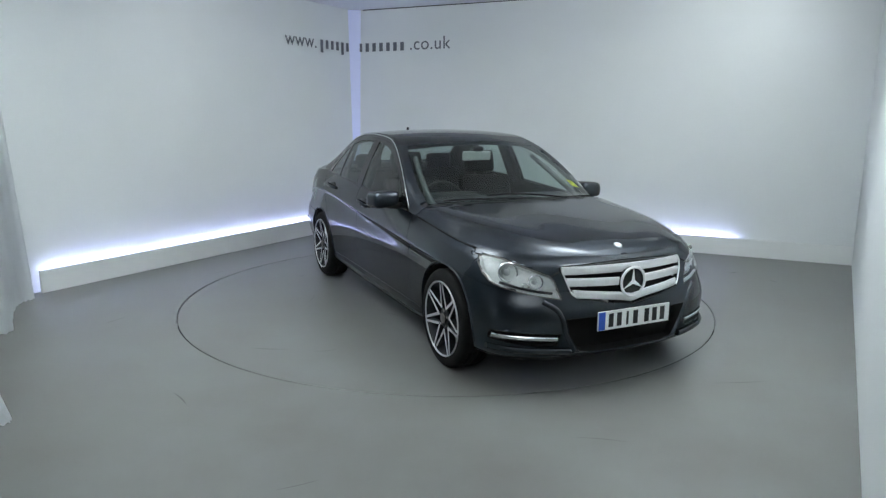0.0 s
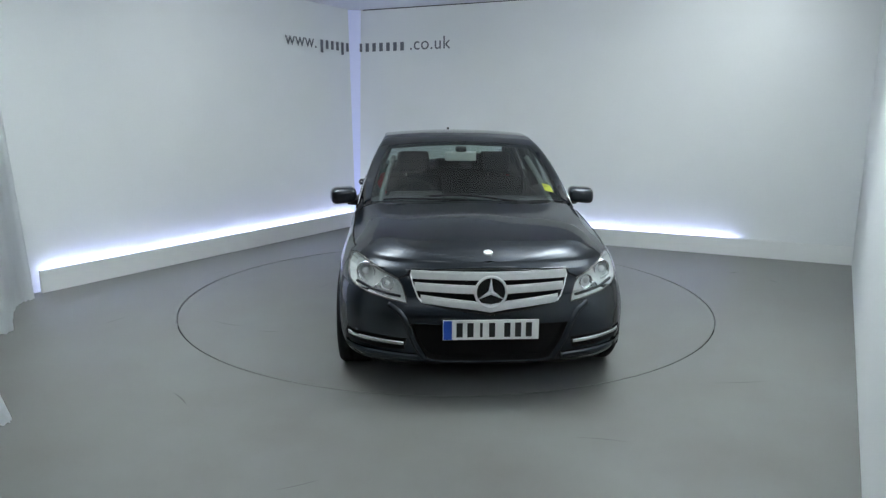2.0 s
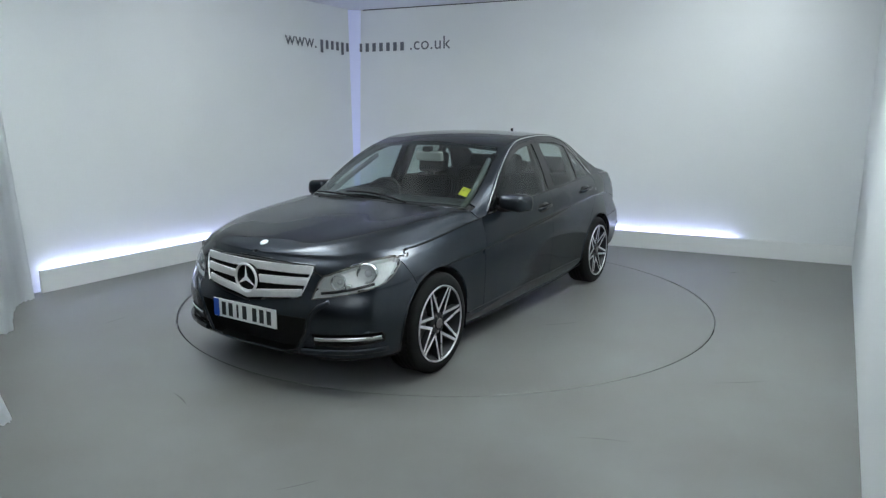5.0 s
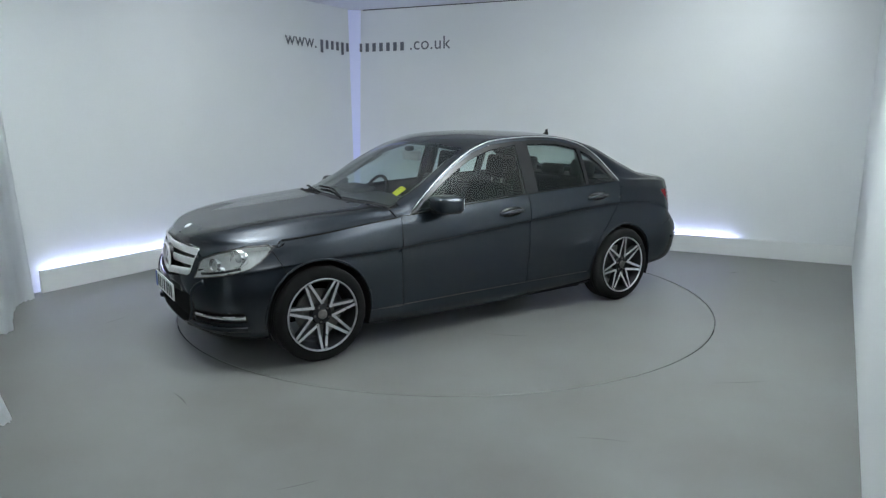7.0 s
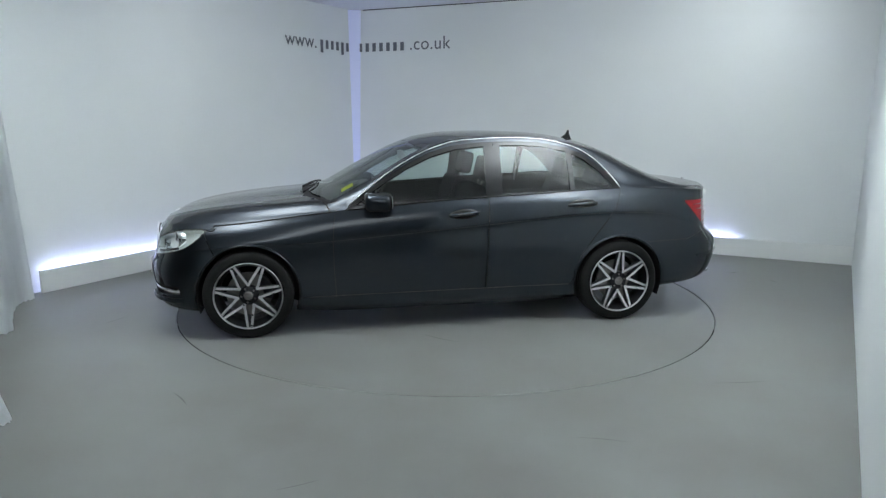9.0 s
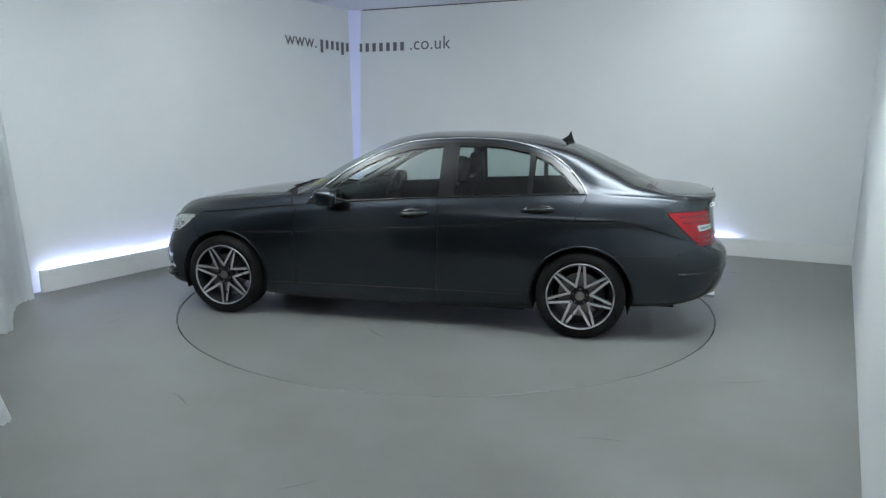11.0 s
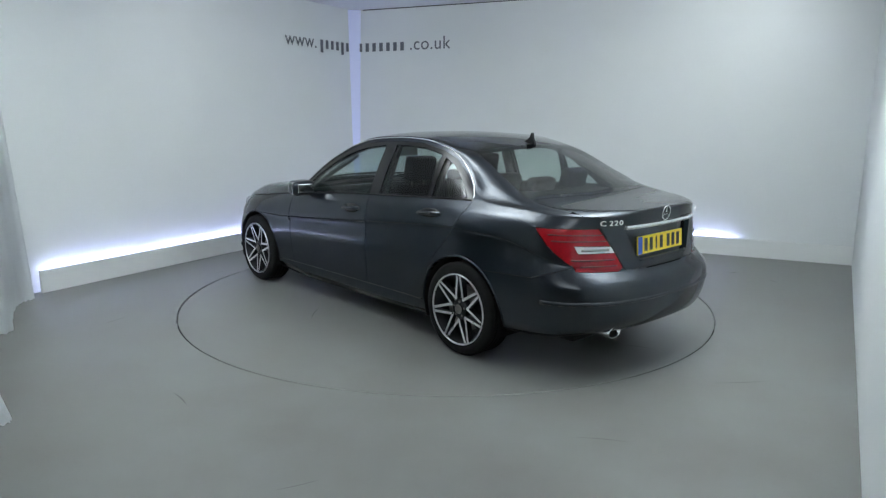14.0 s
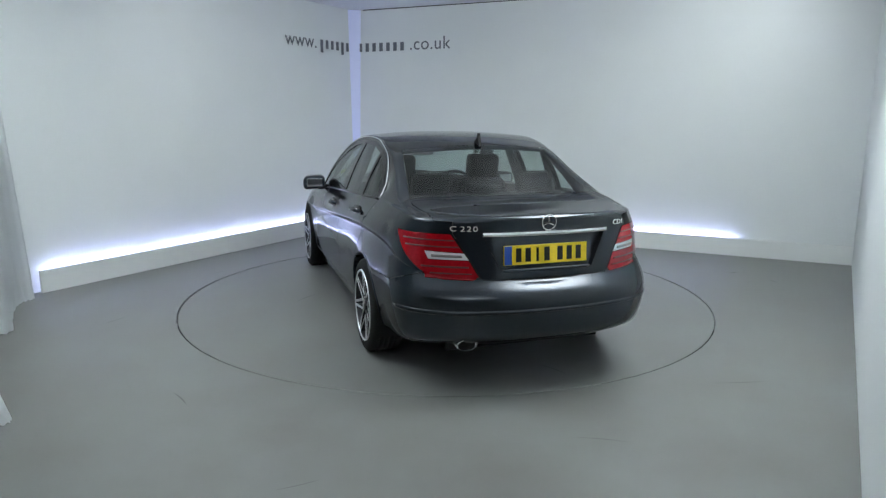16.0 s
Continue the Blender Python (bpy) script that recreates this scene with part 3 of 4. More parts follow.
# from behind (y, z)
TAIL = [(.545, .895), (.70, .895), (.95, .889), (.95, .662), (.72, .655), (.60, .646), (.435, .642), (.405, .66), (.46, .76)]
TAIL_EDGE = [(-1.915, .93), (-1.945, .875), (-2.05, .77), (-2.15, .68), (-2.19, .63)]
BONNET_EDGE = [(-.80, .736), (-.765, .738), (-.735, .746), (-.69, .738), (-.64, .714), (-.58, .690), (-.50, .658), (-.455, .672), (-.425, .706), (0, .722), (.425, .706), (.455, .672), (.50, .658), (.58, .690), (.64, .714), (.69, .738), (.735, .746), (.765, .738), (.80, .736)]
TAIL_WHITE = [(.672, .797), (.474, .790), (.456, .752), (.655, .752)]
RECESS = [(-.372, .882), (.372, .882), (.357, .84), (.285, .70), (.26, .685), (-.26, .685), (-.285, .70), (-.357, .84)]
BOOT_FACE = [(-.53, 1.1), (.53, 1.1), (.535, .895), (.455, .76), (.395, .655), (.385, .642), (-.385, .642), (-.395, .655), (-.455, .76), (-.535, .895)]
BUMP_F = [(1.675, .74), (1.64, .665), (1.60, .58)]
BUMP_R = [(-1.55, .588), (-1.70, .592), (-1.95, .60), (-2.32, .7258)]

lo_side = lambda c, k: k == 1 and abs(c.y) > 0.5
hi_side = lambda c, k: k == 2 and abs(c.y) > 0.4
top_up = lambda c, k: k == 2
front = lambda c, k: k == 1 and c.x > 1.6
rear = lambda c, k: k == 1 and c.x < -1.85
for poly in (DLO, PANE_F, PANE_R, PANE_Q):
    cut(poly, "y", hi_side)
for poly in (DOOR_F, DOOR_R, *ARCHES):
    cut(poly, "y", lo_side)
cut(BUMP_F, "y", lo_side, False)
cut(BUMP_R, "y", lo_side, False)
for poly in (SCREEN, BACKLIGHT, COWL, BOOT):
    cut(poly, "z", top_up)
for poly in (GRILLE, INTAKE):
    cut(poly, "x", front)
cut([(-.9, .474), (.9, .474)], "x", lambda c, k: k == 1 and c.x > 1.95 and abs(c.y) < 0.3, False)
for poly in (LAMP, FOG):
    cut(poly, "x", lambda c, k: front(c, k) and c.y > 0)
    cut(flip(poly), "x", lambda c, k: front(c, k) and c.y < 0)
for poly in (TAIL, TAIL_WHITE):
    cut(poly, "x", lambda c, k: rear(c, k) and c.y > 0)
    cut(flip(poly), "x", lambda c, k: rear(c, k) and c.y < 0)
cut(TAIL_EDGE, "y", rear, False)
cut(BONNET_EDGE, "x", front, False)
cut(RECESS, "x", rear)
cut(BOOT_FACE, "x", rear)

# sort the faces into panels
groups = {}
for f in skin.faces:
    c = f.calc_center_median()
    ay = abs(c.y)
    side = "left" if c.y > 0 else "right"
    key = "body_shell"
    if f[LABEL] == 2:
        if ay > 0.45 and inside(DLO, c.x, c.z):
            if inside(PANE_F, c.x, c.z):
                key = ("pane_front", side)
            elif inside(PANE_R, c.x, c.z):
                key = ("pane_rear", side)
            elif inside(PANE_Q, c.x, c.z):
                key = ("pane_quarter", side)
            else:
                key = ("frame_front" if c.x > -0.405 else "frame_rear", side)
        elif inside(SCREEN, c.x, c.y):
            key = "windscreen"
        elif inside(BACKLIGHT, c.x, c.y):
            key = "rear_window"
        elif inside(COWL, c.x, c.y):
            key = "cowl" if c.x > 0.74 and ay < 0.72 else "body_shell"
        elif c.x > 0.7:
            key = "bonnet"
        elif inside(BOOT, c.x, c.y):
            key = "boot_lid"
    else:
        if ay > 0.5 and any(inside(a, c.x, c.z) for a in ARCHES):
            key = "gone"
        elif c.x > 1.6 and inside(GRILLE, c.y, c.z):
            key = "gone"
        elif c.x > 1.6 and inside(INTAKE, c.y, c.z):
            key = "intake"
        elif c.x > 1.6 and inside(FOG, ay, c.z):
            key = ("fog", side)
        elif c.x > 1.6 and inside(LAMP, ay, c.z):
            key = ("lamp", side)
        elif c.x > 1.6 and ay < 0.8 and c.z > np.interp(c.y, [p[0] for p in BONNET_EDGE], [p[1] for p in BONNET_EDGE]):
            key = "bonnet"
        elif c.x < -1.85 and inside(TAIL, ay, c.z) and c.x < np.interp(c.z, [p[1] for p in TAIL_EDGE[::-1]], [p[0] for p in TAIL_EDGE[::-1]]):
            key = ("tail_white", side) if inside(TAIL_WHITE, ay, c.z) else ("tail", side)
        elif c.x < -2.1 and inside(RECESS, c.y, c.z):
            key = "recess"
        elif c.x < -2.1 and inside(BOOT_FACE, c.y, c.z) and c.z > 0.642:
            key = "boot_lid"
        elif ay > 0.5 and inside(DOOR_F, c.x, c.z):
            key = ("front_door", side)
        elif ay > 0.5 and inside(DOOR_R, c.x, c.z):
            key = ("rear_door", side)
        elif c.x > 1.6 and (c.z < .58 or c.x > 1.675 or c.x > 1.64 + (c.z - .665) * .47):
            key = "front_bumper"
        elif c.x > 0.775 and c.z > 0.24:
            key = ("front_wing", side)
        elif c.x < -1.50 and (c.z < np.interp(-c.x, (1.55, 1.70, 1.95), (.588, .592, .60)) or (c.x < -1.95 and c.z < .60 + (-1.95 - c.x) * 0.34)):
            key = "rear_bumper"
    groups.setdefault(key, []).append(f)


def panel(name, key, material, parent, label="", gap=0.0022, depth=0.014, offset=0.0, wall=None):
    """One panel of the skin as a mesh: its rim drawn back by the gap and folded inwards."""
    bm = bmesh.new()
    made = {}
    keys = key if isinstance(key, list) else [key]
    for k in keys:
        for f in groups.get(k, []):
            for v in f.verts:
                if v not in made:
                    made[v] = bm.verts.new(v.co - v.normal * offset)
            try:
                bm.faces.new([made[v] for v in f.verts]).smooth = True
            except ValueError:
                pass
    bm.normal_update()
    rim = [e for e in bm.edges if len(e.link_faces) == 1]
    if gap:
        pull = {}
        for e in rim:
            f = e.link_faces[0]
            d = (e.verts[1].co - e.verts[0].co).normalized()
            t = f.calc_center_median() - e.verts[0].co
            t = t - d * t.dot(d)
            t = t - f.normal * t.dot(f.normal)
            if t.length > 1e-7:
                for v in e.verts:
                    pull.setdefault(v, []).append(t.normalized())
        for v, ts in pull.items():
            t = sum(ts, Vector())
            if t.length > 1e-6:
                v.co += t.normalized() * gap
    if depth:
        normals = {v: v.normal.copy() for e in rim for v in e.verts}
        r = bmesh.ops.extrude_edge_only(bm, edges=rim)
        nv = [g for g in r["geom"] if isinstance(g, bmesh.types.BMVert)]
        near = {tuple(round(q, 5) for q in v.co): n for v, n in normals.items()}
        for v in nv:
            v.co -= near.get(tuple(round(q, 5) for q in v.co), Vector((0, 0, 1))) * depth
        for g in r["geom"]:
            if isinstance(g, bmesh.types.BMFace):
                g.smooth = False
                g.material_index = 1 if wall else 0
        for e in rim:
            if e.is_valid:
                e.smooth = False
    me = bpy.data.meshes.new(name)
    bm.to_mesh(me)
    bm.free()
    me.materials.append(material)
    if wall:
        me.materials.append(wall)
    ob = new(name, me)
    ob.parent = parent
    if label:
        tagged(ob, label)
    return ob


skin.normal_update()
shell = panel("body_shell", "body_shell", PAINT, car, depth=0.03)
# black fold colours shade into the bonnet's wider gap
bonnet = panel("bonnet", "bonnet", PAINT, car, gap=0.008, depth=0.02, wall=BLACK)
boot_lid = panel("boot_lid", "boot_lid", PAINT, car)
front_bumper = panel("front_bumper", "front_bumper", PAINT, car)
rear_bumper = panel("rear_bumper", "rear_bumper", PAINT, car)
panel("cowl", "cowl", BLACK, car, "black plastic cowl under the windscreen", offset=0.012)
panel("windscreen", "windscreen", GLASS, car, "green-tinted glass windscreen", gap=0, depth=0.004, wall=GLOSSBLACK)
panel("rear_window", "rear_window", GLASS, car, "green-tinted glass rear window", gap=0, depth=0.004, wall=GLOSSBLACK)
doors = {}
for side in ("left", "right"):
    panel("front_wing", ("front_wing", side), PAINT, car, depth=0.03)
    for which in ("front", "rear"):
        d = doors[which, side] = panel(which + "_door", (which + "_door", side), PAINT, car)
        panel("window_frame", ("frame_" + which, side), GLOSSBLACK, d, "gloss black window frame", gap=0.0, depth=0.02)
        panel("window", ("pane_" + which, side), GLASS, d, "green-tinted side glass", gap=0, depth=0.0, offset=0.004)
    panel("quarter_window", ("pane_quarter", side), GLASS, doors["rear", side], "green-tinted side glass", gap=0, depth=0.0, offset=0.004)
    head = panel("headlamp", ("lamp", side), LENS, car, "clear headlamp with silver reflectors", depth=0.0)
    panel("housing", ("lamp", side), LAMPSILVER, head, "silver lamp housing", gap=0.004, depth=-0.042, offset=0.045, wall=LAMPSILVER)
    tail = panel("tail_lamp", ("tail", side), REDLENS, car, "red tail lamp with a white band")
    panel("white_band", ("tail_white", side), WHITELENS, tail, "clear white lamp band", gap=0.001)
    panel("fog_recess", ("fog", side), BLACK, front_bumper, "black recess", gap=0, offset=0.03, depth=-0.03, wall=BLACK)
panel("air_intake", "intake", DARK, front_bumper, "black lower air intake", gap=0, offset=0.05, depth=-0.05, wall=DARK)
panel("plate_recess", "recess", PAINT, boot_lid, "recess for the number plate", gap=0, offset=0.03, depth=-0.03, wall=PAINT)

# added dark shell behind the panels that blocks light and blackens their gaps
bm = bmesh.new()
made = {}
paint_keys = [k for k in groups if (k if isinstance(k, str) else k[0]) in ("body_shell", "bonnet", "boot_lid", "front_bumper", "rear_bumper", "cowl", "front_door", "rear_door", "front_wing", "frame_front", "frame_rear")]
for k in paint_keys:
    for f in groups[k]:
        vs = []
        for v in f.verts:
            if v not in made:
                made[v] = bm.verts.new(v.co - v.normal * 0.032)
            vs.append(made[v])
        try:
            bm.faces.new(vs)
        except ValueError:
            pass
part("liner", bm, CABIN, car, "added dark shell blocking light behind the panels")

RAIL = [upper[i, NU[0]] for i in range(len(upper)) if -1.37 < upper[i, NU[0]][0] < 0.74]
BELT = [rings[-1][i] for i in range(len(upper)) if -1.385 < rings[-1][i][0] < 0.72]
skin.free()

# trim of the sides
MX, MZ = .465, .940
for sy, side in ((1, "left"), (-1, "right")):
    bm = bmesh.new()
    pts = [(p[0], sy * (p[1] + 0.004), p[2] + 0.002) for p in RAIL] + [(-1.385, sy * .728, 1.025), (-1.392, sy * .752, .998)]
    tube(bm, pts, 0.0052, 8, 0.7)
    part("window_trim", bm, TRIM, car, "bright chrome trim over the side windows", smooth=True)
    bm = bmesh.new()
    tube(bm, [(p[0], sy * (p[1] + 0.002), p[2] + 0.003) for p in BELT], 0.007, 6, 0.7)
    part("belt_seal", bm, GLOSSBLACK, car, "black seal under the side windows", smooth=True)
    # handles
    for which, hx, hz, slope in (("front", -.155, .828, 3.5), ("rear", -1.06, .885, 3.0)):
        y0 = side_y(hx, hz)
        # black bulge on the door, coloured for the shade in the grip recess
        bm = bmesh.new()
        bmesh.ops.create_uvsphere(bm, u_segments=20, v_segments=10, radius=1, matrix=pose(hx - 0.005, sy * (y0 - 0.004), hz - 0.004, 0, slope, 0) @ Matrix.Diagonal((0.112, 0.016, 0.044, 1)))
        part("handle_cup_shade", bm, GLOSSBLACK, doors[which, side], "gloss black bulge painting the shade of the grip recess", smooth=True)
        bm = bmesh.new()
        line = [(hx + dx, sy * (y0 + dy), hz + dz - dx * math.tan(math.radians(slope))) for dx, dy, dz in
                ((0.105, 0.002, 0.0), (0.085, 0.024, 0.002), (0.04, 0.034, 0.006), (-0.02, 0.036, 0.008), (-0.07, 0.032, 0.008), (-0.105, 0.018, 0.004), (-0.112, 0.0, 0.002))]
        tube(bm, [tuple(p) for p in spline(line, 4)], 0.014, 10, 0.75)
        handle = part("handle", bm, PAINT, doors[which, side], "body-coloured door handle", smooth=True)
        bm = bmesh.new()
        tube(bm, [(hx + dx, sy * (y0 + 0.0445), hz + 0.008 - dx * math.tan(math.radians(slope))) for dx in (0.05, 0.0, -0.065)], 0.0035, 6)
        part("lower_strip", bm, ALLOYDARK, handle, "thin grey strip")
    # door mirror
    bm = bmesh.new()
    box(bm, (0.205, 0.192, 0.124), (MX + 0.01, sy * .910, MZ), (0, 0, sy * -8), bevel=0.052, segs=4)
    for v in bm.verts:
        t = (sy * v.co.y - 0.81) / 0.21
        v.co.z += (0.012 - 0.02 * t) if v.co.z < MZ else -0.012 * t * t
        if v.co.x > MX:
            v.co.x -= 0.04 * t * t
    mirror = part("door_mirror", bm, PAINT, car, "dark grey door mirror", smooth=True)
    bm = bmesh.new()
    box(bm, (0.006, 0.135, 0.07), (MX - 0.0965, sy * .918, MZ), (0, 0, sy * -8), bevel=0.0028)
    part("mirror_glass", bm, MIRROR, mirror, "silvered mirror glass")
    bm = bmesh.new()
    tube(bm, [(MX + 0.06, sy * .775, MZ - .05), (MX + 0.04, sy * .82, MZ - .05), (MX + 0.01, sy * .87, MZ - .05)], 0.024, 10, 0.9)
    part("mirror_foot", bm, BLACK, mirror, "black mirror foot", smooth=True)
    bm = bmesh.new()
    tube(bm, [(MX + 0.074, sy * .865, MZ - .01), (MX + 0.066, sy * .92, MZ - .005), (MX + 0.035, sy * .985, MZ - .003)], 0.006, 6)
    part("turn_signal", bm, ALLOYDARK, mirror, "slim turn signal", smooth=True)
    # rolled lips of the wheel arches
    for sx in (1, -1):
        bm = bmesh.new()
        pts = []
        for k in range(31):
            a = math.radians(-6 + 192 * k / 30)
            x, z = sx * AXLE + 0.362 * math.cos(a), 0.285 + 0.362 * math.sin(a)
            pts.append((x, sy * (side_y(x, z) - 0.001), z))
        tube(bm, pts, 0.006, 8)
        part("arch_lip", bm, PAINT, car, smooth=True)
    # sill trim line
    bm = bmesh.new()
    tube(bm, [(x, sy * (side_y(x, .262) + 0.001), .255 + (0.77 - x) * 0.012) for x in (.97, .6, .2, -.2, -.6, -.98)], 0.0022, 6)
    part("sill_strip", bm, ALLOYDARK, car, "thin grey strip along the sill")

# ---- front ----
bm = bmesh.new()
prism(bm, [(y * 1.0, z) for y, z in GRILLE], "x", 1.985, 1.99)
grille = part("grille", bm, BLACK, car, "black radiator grille with three broad silver slats")


def front_bar(bm, pts, height, out, thick=0.016):
    """A bar across the front that follows the nose: pts of (y, z), bent to the surface."""
    prof = []
    for y, z in pts:
        x = front_x(y, z) + out
        prof.append([(x - thick, y, z + height / 2), (x - thick * 0.15, y, z + height / 2), (x, y, z + height * 0.25), (x - 0.002, y, z - height * 0.3), (x - thick * 0.3, y, z - height / 2), (x - thick, y, z - height / 2)])
    rows = [[bm.verts.new(p) for p in r] for r in prof]
    for a, b in zip(rows, rows[1:]):
        for k in range(6):
            bm.faces.new((a[k], a[(k + 1) % 6], b[(k + 1) % 6], b[k]))
    bm.faces.new(rows[0][::-1])
    bm.faces.new(rows[-1])
    bmesh.ops.recalc_face_normals(bm, faces=bm.faces)


def line(y0, y1, f, n=24):
    return [(y0 + (y1 - y0) * k / n, f(y0 + (y1 - y0) * k / n)) for k in range(n + 1)]


for z0, rise, half, h in ((.682, .006, .428, .047), (.608, .035, .408, .046), (.520, .098, .376, .046)):
    bm = bmesh.new()
    front_bar(bm, line(-half, half, lambda y: z0 + rise * abs(y) - 0.006 * (1 - min(1, abs(y) / 0.1)) * (rise > 0.04)), h, -0.002)
    part("slat", bm, SATIN, grille, "broad silver slat")
bm = bmesh.new()
front_bar(bm, line(-.425, .425, lambda y: .716 - 0.018 * (y / .42) ** 2), .006, 0.002)
part("top_rim", bm, ALLOYDARK, grille, "thin grey grille rim")
for sy in (1, -1):
    bm = bmesh.new()
    tube(bm, [(front_x(sy * y, z) + 0.002, sy * y, z) for y, z in ((.37, .543), (.392, .57), (.415, .63), (.43, .684), (.424, .70))], 0.0045, 6)
    part("side_rim", bm, SATIN, grille, "silver grille rim")


def emblem(x, z, radius, facing, parent, tilt=0.0, disc=None):
    """A plain ring with three tapered arms."""
    m = pose(x, 0, z, 0, tilt, 0)
    bm = bmesh.new()
    r0 = radius * (0.09 if disc else 0.085)
    steps = 40
    prof = [(radius + r0 * math.cos(a * math.pi / 4), r0 * math.sin(a * math.pi / 4)) for a in range(9)]
    lathe(bm, prof, steps, "x")
    for k in range(3):
        a = math.radians(90 + 120 * k)
        b = a + math.radians(60)
        c = a - math.radians(60)
        tip = (0, radius * math.cos(a), radius * math.sin(a))
        s1 = (0, radius * 0.17 * math.cos(b), radius * 0.17 * math.sin(b))
        s2 = (0, radius * 0.17 * math.cos(c), radius * 0.17 * math.sin(c))
        peak = (facing * radius * 0.13, 0, 0)
        vs = [bm.verts.new(p) for p in (tip, s1, (-facing * 0.004, 0, 0), s2, peak)]
        for tri in ((0, 1, 4), (0, 4, 3), (1, 2, 4), (4, 2, 3), (0, 2, 1), (0, 3, 2)):
            bm.faces.new([vs[i] for i in tri])
    bmesh.ops.recalc_face_normals(bm, faces=bm.faces)
    bm.transform(m)
    ob = part("emblem", bm, SATIN if disc else TRIM, parent, "chrome ring emblem with three arms")
    if disc:
        bm = bmesh.new()
        lathe(bm, [(0.0, -0.006), (radius * 0.98, -0.006), (radius * 0.98, -0.03), (0.0, -0.03)], 36, "x")
        bm.transform(m)
        part("backing_disc", bm, GLOSSBLACK, ob, "black disc behind the emblem")
    return ob


emblem(2.118, .606, .084, 1, grille, disc=True)
bm = bmesh.new()
lathe(bm, [(0.0, 0.006), (0.02, 0.005), (0.026, 0.001), (0.026, -0.004)], 28, "z")
bm.transform(pose(1.968, 0, top_z(1.968, 0) + 0.001, 0, 24, 0))
part("bonnet_badge", bm, SATIN, bonnet, "small round silver badge", smooth=True)
# dark tubes that paint shade into the gaps between the bonnet and the wings
for sy in (1, -1):
    bm = bmesh.new()
    tube(bm, [(p[0], sy * (p[1] + 0.001), p[2] - 0.001) for p in rings[-1] if 0.76 < p[0] < 1.61], 0.0042, 6)
    part("shut_line_shade", bm, DARK, bonnet, "dark tube painting shade into the bonnet gap", smooth=True)
# lip of the intake and fog bars
bm = bmesh.new()
front_bar(bm, line(-.40, .40, lambda y: .207 + 0.0 * y + (0.03 * max(0, abs(y) - .28) / .12)), .012, 0.006)
part("lip", bm, PAINT, front_bumper, "body-coloured lip under the intake")
for sy in (1, -1):
    # chrome bar across the fog recess
    bm = bmesh.new()
    front_bar(bm, sorted(line(sy * .47, sy * .785, lambda y: .306 + 0.05 * (abs(y) - .47))), .024, 0.004, 0.02)
    part("fog_trim", bm, CHROME, front_bumper, "bright chrome bar in the fog recess")
    # ridge that runs from below the lamp round the intake into the lower blade
    way = spline([(sy * y, z, 0) for y, z in ((.55, .522), (.485, .480), (.452, .425), (.425, .34), (.372, .245), (.36, .222))], 6)
    bm = bmesh.new()
    tube(bm, [(front_x(y, z) - 0.008, y, z) for y, z, _ in way], 0.017, 10)
    part("bumper_ridge", bm, PAINT, front_bumper, smooth=True)
    # splitter below the fog bar
    bm = bmesh.new()
    front_bar(bm, sorted(line(sy * .40, sy * .80, lambda y: .236 + 0.04 * (abs(y) - .4))), .034, 0.032, 0.05)
    part("splitter", bm, PAINT, front_bumper)
    head = [o for o in car.children if o.name.startswith("headlamp") and (o.data.vertices[0].co.y > 0) == (sy > 0)][0]
    for by, bz, br in ((.560, .622, .038), (.680, .668, .052), (.615, .594, .017)):
        bx = front_x(sy * by, bz) - 0.030
        bm = bmesh.new()
        lathe(bm, [(0.0, -0.05), (br * 0.45, -0.046), (br * 0.8, -0.025), (br, 0.0), (br * 1.1, 0.0), (br * 1.1, -0.05)], 28, "x")
        bm.transform(pose(bx, sy * by, bz, 0, 0, sy * 22))
        bowl = part("reflector", bm, CHROME, head, "round chrome reflector", smooth=True)
        bm = bmesh.new()
        bmesh.ops.create_uvsphere(bm, u_segments=16, v_segments=10, radius=br * 0.42, matrix=pose(bx - 0.02, sy * by, bz))
        part("bulb", bm, WHITELENS, bowl, "clear bulb", smooth=True)
    bm = bmesh.new()
    ring = [(front_x(sy * y, z) - 0.004, sy * y, z) for y, z in LAMP]
    tube(bm, ring + ring[:1], 0.004, 6)
    part("lamp_rim", bm, STEEL, head, "grey rim of the lamp", smooth=True)
    bm = bmesh.new()
    tube(bm, [(front_x(sy * y, z) - 0.02, sy * y, z) for y, z in ((.485, .562), (.56, .572), (.65, .591), (.73, .615))], 0.008, 8)
    part("lamp_bar", bm, ALLOYDARK, head, "grey bar inside the lamp", smooth=True)


def number_plate(name, material, at, facing, tilt, label, parent):
    """A plate with a blue band and seven plain bars in place of its characters."""
    m = pose(*at, 0, tilt, 0)
    bm = bmesh.new()
    box(bm, (0.008, 0.52, 0.111), (0, 0, 0), bevel=0.003)
    bm.transform(m)
    plate = part(name, bm, material, parent, label)
    left = facing  # the reader's left in car space
    x = facing * 0.0052
    bm = bmesh.new()
    box(bm, (0.002, 0.045, 0.105), (x, -left * 0.234, 0))
    bm.transform(m)
    part("blue_band", bm, BLUE, plate, "blue band")
    for k in range(7):
        y = -0.17 + 0.0585 * k + (0.024 if k > 3 else 0)
        bm = bmesh.new()
        box(bm, (0.002, 0.014 if k == 2 else 0.033, 0.079), (x, left * y, 0))
        bm.transform(m)
        part("bar", bm, INK, plate, "black bar")
    return plate


number_plate("front_plate", PLATEW, (2.144, 0, .405), 1, 0, "white number plate", front_bumper)
number_plate("rear_plate", PLATEY, (-2.305, 0, .770), -1, 4, "yellow number plate", boot_lid)

